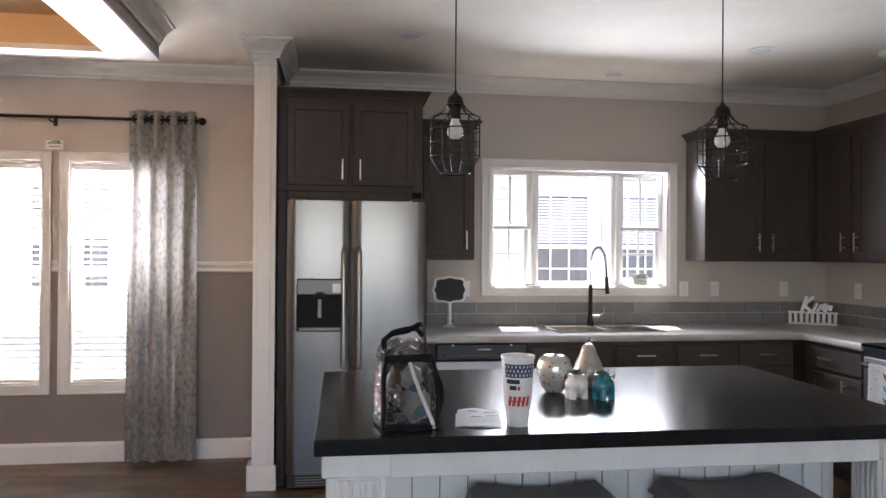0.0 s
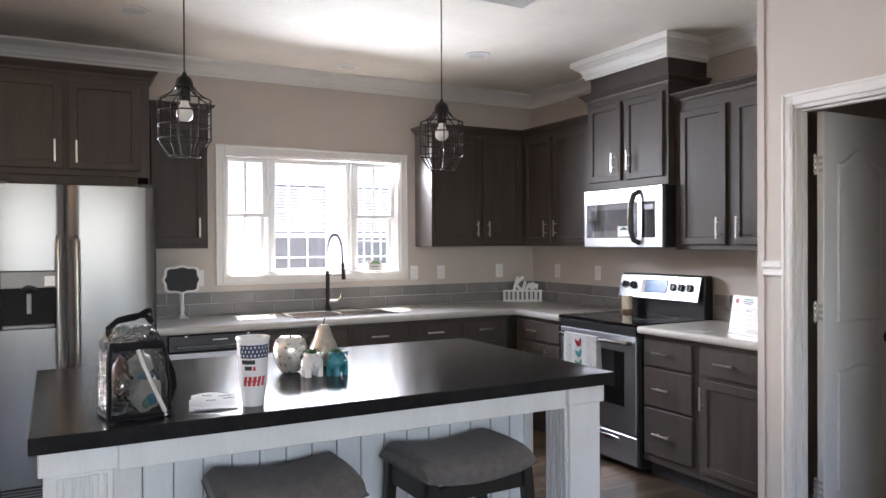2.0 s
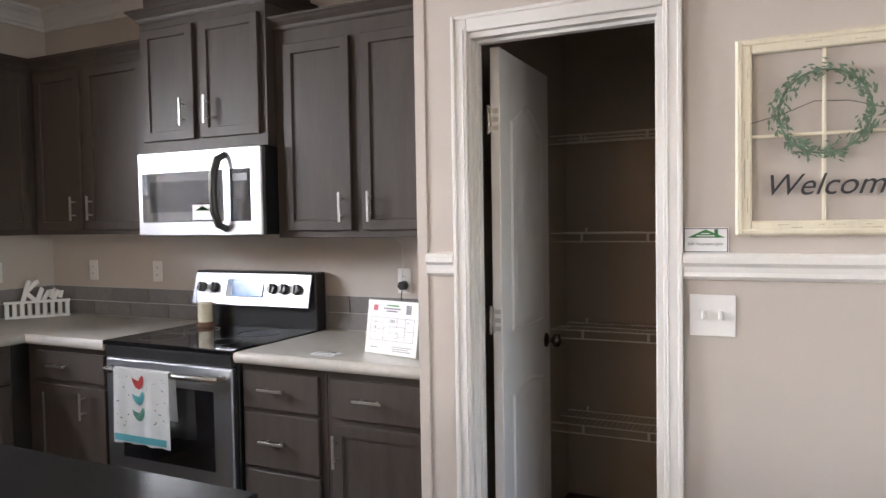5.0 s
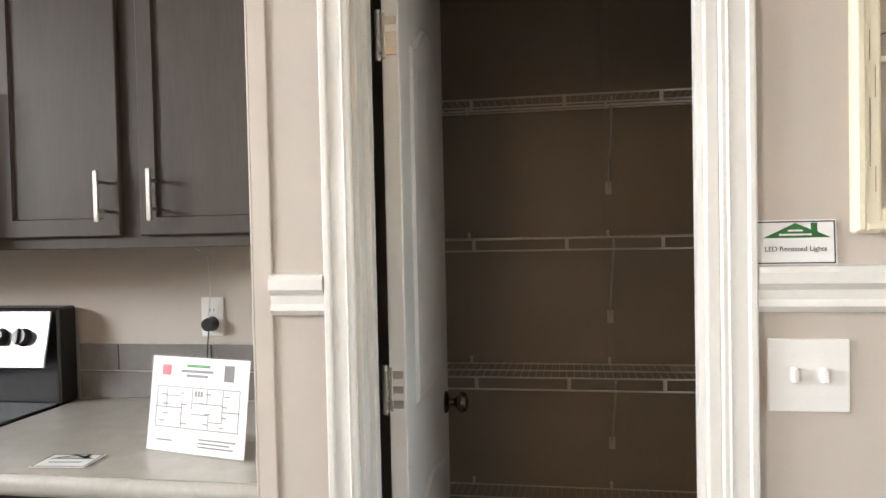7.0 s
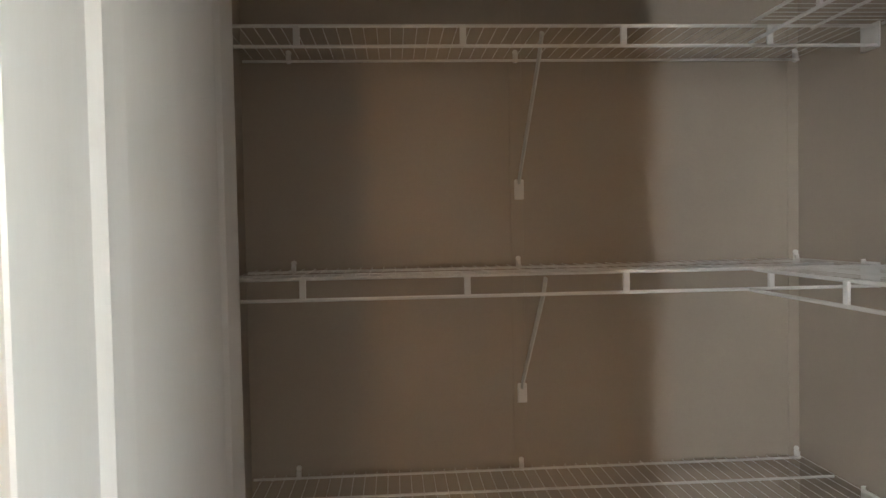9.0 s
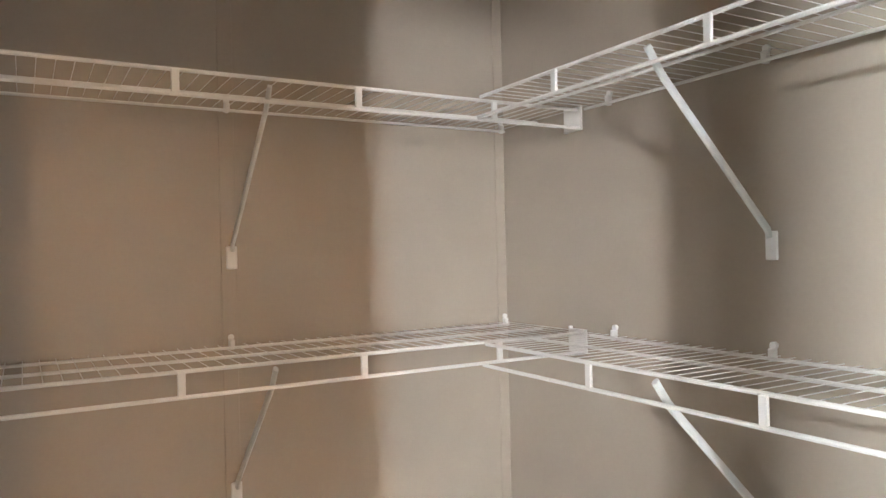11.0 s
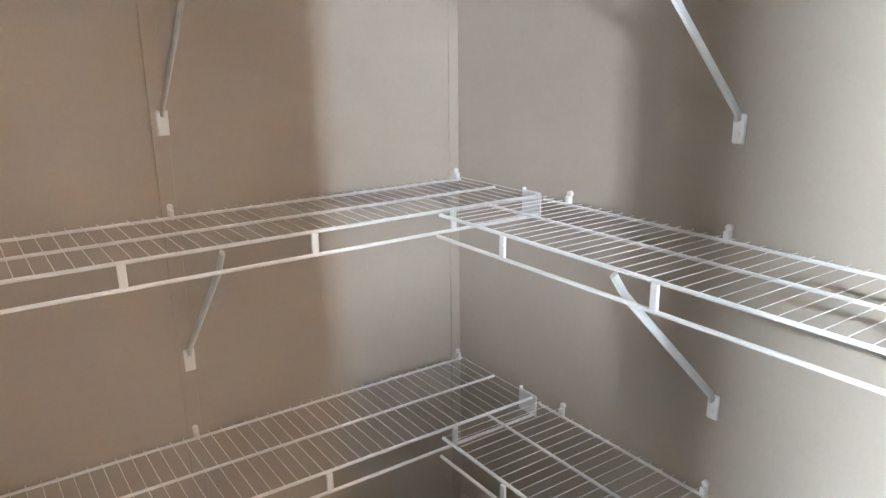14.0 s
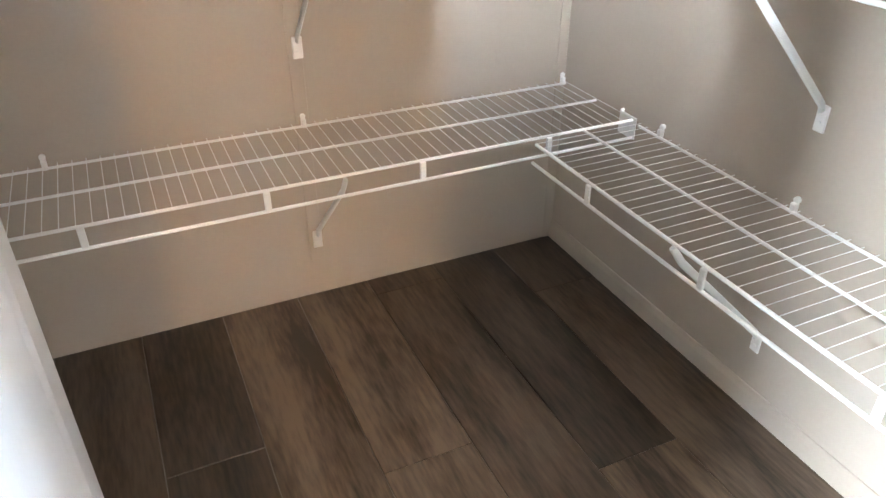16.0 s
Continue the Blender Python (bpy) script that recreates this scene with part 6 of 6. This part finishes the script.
for nm, k, y0_, y1_, mm in (("frame", 1.0, -0.012, 0.0, M_WHITEPL), ("slate", 0.86, -0.014, -0.006, M_SLATE)):
    bm = bmesh.new()
    fa = [bm.verts.new((x, y0_, 0.268 + z)) for x, z in scallop(k, 0.122, 0.093)]
    fb = [bm.verts.new((x, y1_, 0.268 + z)) for x, z in scallop(k, 0.122, 0.093)]
    bm.faces.new(fa)
    bm.faces.new(fb[::-1])
    for i in range(72):
        bm.faces.new((fa[i], fb[i], fb[(i + 1) % 72], fa[(i + 1) % 72]))
    part(nm, bm, mm, t)
lathe("pedestal", [(0, 0), (0.045, 0), (0.045, 0.008), (0.022, 0.02), (0.012, 0.04), (0.018, 0.07), (0.012, 0.10), (0.016, 0.15), (0.012, 0.18), (0, 0.185)], M_WHITEPL, t)
# white word ornament in the corner: script strokes on a cut-out base
t = thing("word_ornament", "white cut-out word ornament standing in the worktop corner", "ornament", pose(3.36, 5.10, 0.9155, 0, 0, -35))
box("base_strip", (-0.17, -0.012, 0.085), (0.17, 0.012, 0.10), M_WHITEPL, t, 0.003)
for k in range(9):
    x = -0.155 + k * 0.0385
    part("letter_bar", add_tube(bmesh.new(), [(x, 0, 0.0), (x, 0, 0.09)], 0.012, 8, 0.8), M_WHITEPL, t)
box("foot_strip", (-0.165, -0.012, 0.0), (0.165, 0.012, 0.014), M_WHITEPL, t, 0.003)
for pts in ([(-0.075, 0.09), (-0.045, 0.20), (-0.035, 0.215)], [(-0.06, 0.145), (-0.005, 0.205), (0.01, 0.21)], [(-0.06, 0.15), (-0.01, 0.10), (0.01, 0.11)], [(0.0, 0.095), (0.025, 0.165), (0.03, 0.17)], [(0.03, 0.10), (0.06, 0.15), (0.085, 0.165), (0.07, 0.12), (0.095, 0.10)], [(0.08, 0.105), (0.11, 0.155), (0.125, 0.15), (0.115, 0.11)]):
    tube("script_stroke", [(x, 0, z) for x, z in pts], 0.013, M_WHITEPL, t, 8, flat=0.7)
# candle jar on the cooktop
M_WAX = mat("candle_wax", (0.70, 0.64, 0.48), 0.5, var=0.04)
t = thing("candle_jar", "glass jar with cream candle on dark wooden base", "candle", pose(3.40, 3.845, 0.9225))
lathe("wooden_base", [(0, 0), (0.046, 0), (0.047, 0.004), (0.046, 0.022), (0, 0.022)], M_BROWNP, t)
lathe("wax", [(0, 0.023), (0.036, 0.023), (0.036, 0.118), (0.030, 0.122), (0, 0.12)], M_WAX, t)
g = lathe("glass", [(0.044, 0.023), (0.046, 0.06), (0.046, 0.15), (0.040, 0.175), (0.042, 0.19), (0.040, 0.19), (0.038, 0.174), (0.044, 0.149), (0.044, 0.06), (0.042, 0.025)], M_GLASS, t)
g.visible_shadow = False
lathe("lid", [(0, 0.215), (0.03, 0.214), (0.043, 0.205), (0.044, 0.192), (0, 0.192)], glass_mat("frosted_glass", (0.85, 0.86, 0.85), 0.25), t)
# sheet in an acrylic stand
t = thing("floor_plan_sheet", "white printed information sheet in a clear stand on the worktop", "sheet", pose(3.096, 2.700, 0.9155, -9, 0, -102.7))
box("sheet", (0, 0.0, 0.003), (0.272, 0.0015, 0.214), M_PAPER, t, 0)
g = box("acrylic_front", (-0.003, -0.003, 0.0), (0.275, -0.001, 0.217), M_GLASS, t, 0)
g.visible_shadow = False
rn = random.Random(21)
box("red_mark", (0.03, -0.0006, 0.172), (0.055, -0.0001, 0.195), mat("mark_red", (0.5, 0.08, 0.12), 0.6), t, 0)
for a, b, zz in ((0.10, 0.165, 0.192), (0.085, 0.175, 0.180), (0.10, 0.16, 0.170)):
    box("text_bar", (a, -0.0006, zz), (b, -0.0001, zz + 0.006), M_SIGNGREEN if zz > 0.185 else M_INKG, t, 0)
box("photo_mark", (0.205, -0.0006, 0.165), (0.232, -0.0001, 0.2), M_INKG, t, 0)
PLAN = {"x": ((0.020, 0.250, 0.056), (0.020, 0.250, 0.146), (0.020, 0.092, 0.100), (0.120, 0.205, 0.112), (0.120, 0.168, 0.088), (0.205, 0.250, 0.098), (0.048, 0.092, 0.126), (0.168, 0.205, 0.074)),
        "z": ((0.056, 0.147, 0.020), (0.056, 0.147, 0.250), (0.056, 0.118, 0.092), (0.100, 0.146, 0.120), (0.056, 0.088, 0.168), (0.074, 0.146, 0.205), (0.100, 0.146, 0.048), (0.112, 0.146, 0.162))}
for a, b, c in PLAN["x"]:
    box("plan_wall", (a, -0.0006, c), (b, -0.0001, c + 0.0016), M_INKG, t, 0)
for a, b, c in PLAN["z"]:
    box("plan_wall", (c, -0.0006, a), (c + 0.0016, -0.0001, b), M_INKG, t, 0)
for k in range(16):
    x, z = 0.028 + 0.056 * (k % 4) + rn.uniform(0, 0.018), 0.064 + 0.021 * (k // 4) + rn.uniform(0, 0.007)
    box("text_bar", (x, -0.0006, z), (x + rn.uniform(0.007, 0.018), -0.0001, z + 0.0024), M_INKG, t, 0)
for x in (0.128, 0.136, 0.144):
    box("plan_fitting", (x, -0.0006, 0.128), (x + 0.005, -0.0001, 0.140), M_INKG, t, 0)
for x0_, x1_, z in ((0.026, 0.072, 0.026), (0.135, 0.138, 0.024), (0.145, 0.248, 0.034), (0.145, 0.232, 0.026), (0.145, 0.242, 0.018)):
    box("text_bar", (x0_, -0.0006, z), (x1_, -0.0001, z + 0.0030), M_INKG, t, 0)
# charger and its cord
t = thing("plug_adapter", "black round plug adapter in the wall outlet with a thin cord", "adapter", pose(XR - 0.009, 2.775, 1.143, 0, 0, RZ_EAST))
part("plug_body", add_cyl(bmesh.new(), (0, 0, 0), (0, -0.03, 0), 0.022, 0.019, 20), M_BLACK, t, smooth=True)
tube("cord", [(0.0, -0.022, 0.02), (0.004, -0.012, 0.10), (0.002, -0.02, 0.20), (0.004, -0.1, 0.226)], 0.0018, M_GREYM, t, 6)
tube("cord", [(0.0, -0.022, -0.018), (-0.006, -0.02, -0.06), (-0.012, -0.016, -0.12), (-0.01, -0.03, -0.20), (-0.01, -0.06, -0.226)], 0.0022, M_BLACK, t, 6)

# ---- outside ----
M_GRASS = mat("ground_gravel_grass", (0.20, 0.19, 0.165), 0.95, var=0.3, scale=3, bump=0.5, bscale=30, color2=(0.30, 0.285, 0.255))
tagged(box("ground", (-400, 5.405, -0.75), (400, 600, -0.65), M_GRASS, None, 0), "pale gravelly yard between the houses", "ground", kind="structure")
M_SIDING = mat("neighbor_siding", (0.66, 0.64, 0.62), 0.7, var=0.04, scale=4)
M_DARKWIN = mat("neighbor_glass", (0.10, 0.11, 0.12), 0.15, var=0.2)
M_ROOFN = mat("neighbor_roof", (0.60, 0.60, 0.60), 0.9, var=0.1, scale=20)
M_SKIRT = mat("neighbor_skirt", (0.30, 0.28, 0.27), 0.9, var=0.15, scale=10)
nb = thing("neighbor_house", "pale sided neighboring house with gridded windows and white trim", "house")
box("wall", (-14, 8.6, 0.0), (14, 12.0, 2.55), M_SIDING, nb, 0)
bd = None
for k in range(18):
    if bd is None:
        o = box("siding_board", (-14, -0.014, 0), (14, 0, 0.128), M_SIDING, nb, 0.004)
        bd = o.data
    else:
        o = new("siding_board", bd)
        o.parent = nb
    o.location, o.rotation_euler = (0, 8.6, 0.02 + k * 0.138), (radians(3), 0, 0)
box("skirt", (-13.9, 8.65, -0.68), (13.9, 11.9, 0.0), M_SKIRT, nb, 0)
bm = bmesh.new()
rf = [(8.15, 2.52), (8.15, 2.66), (10.6, 3.9), (13.0, 2.66), (13.0, 2.52)]
ra = [bm.verts.new((-14.3, y, z)) for y, z in rf]
rb = [bm.verts.new((14.3, y, z)) for y, z in rf]
bm.faces.new(ra)
bm.faces.new(rb[::-1])
for k in range(5):
    bm.faces.new((ra[k], rb[k], rb[(k + 1) % 5], ra[(k + 1) % 5]))
part("roof", bm, M_ROOFN, nb)
for wx0, wx1 in ((2.07, 2.77), (3.05, 3.75), (-3.6, -2.8), (-2.2, -1.4), (-6.0, -5.2), (5.6, 6.4)):
    wn = box("window", (wx0, 8.572, 1.02), (wx1, 8.60, 2.14), M_DARKWIN, nb, 0, "gridded window with pale blinds")
    part("window_trim", add_box(add_box(add_box(add_box(add_box(bmesh.new(), (wx0 - 0.09, 8.556, 0.93), (wx0, 8.575, 2.23)), (wx1, 8.556, 0.93), (wx1 + 0.09, 8.575, 2.23)), (wx0, 8.556, 2.14), (wx1, 8.575, 2.23)), (wx0, 8.556, 0.93), (wx1, 8.575, 1.02)), (wx0, 8.556, 1.50), (wx1, 8.575, 1.555)), M_TRIM, wn)
    for k in range(15):
        part("blind_slat", add_box(bmesh.new(), (wx0 + 0.01, 8.562, 1.575 + k * 0.037), (wx1 - 0.01, 8.570, 1.599 + k * 0.037)), M_BLIND, wn)
    for k in range(1, 3):
        x = wx0 + (wx1 - wx0) * k / 3
        part("muntin", add_box(bmesh.new(), (x - 0.011, 8.550, 1.02), (x + 0.011, 8.561, 2.14)), M_TRIM, wn)
    for z in (1.26, 1.84):
        part("muntin", add_box(bmesh.new(), (wx0, 8.551, z - 0.011), (wx1, 8.560, z + 0.011)), M_TRIM, wn)

# ---- floor planks, along x ----
PW, PL, PY0 = 0.1815, 1.22, 0.0
rn = random.Random(9)
meshes = {}
joined = []
for r in range(-19, 29):
    y0_ = 1.119 + r * PW
    if y0_ < -3.45 or y0_ > YB - 0.02:
        continue
    y1_ = min(y0_ + PW - 0.0012, YB - 0.001)
    x = -5.0 - ((r * 0.437) % 1.0) * PL
    while x < XQ:
        a, b = max(x, -4.99), min(x + PL - 0.0012, XQ - 0.001)
        x += PL
        if b - a < 0.02:
            continue
        if y0_ > -0.3 and a > -3.7:
            k = (round(b - a, 3), round(y1_ - y0_, 3))
            if k not in meshes:
                o = box("plank", (0, 0, -0.004), (k[0], k[1], 0), M_WOOD, floor, 0.0008)
                meshes[k] = o.data
            else:
                o = new("plank", meshes[k])
                o.parent = floor
            o.location = (a, y0_, 0)
        else:
            joined.append(((a, y0_, -0.004), (b, y1_, 0.0)))
tagged(boxes("far_planks", joined, M_WOOD, floor), kind="stuff")
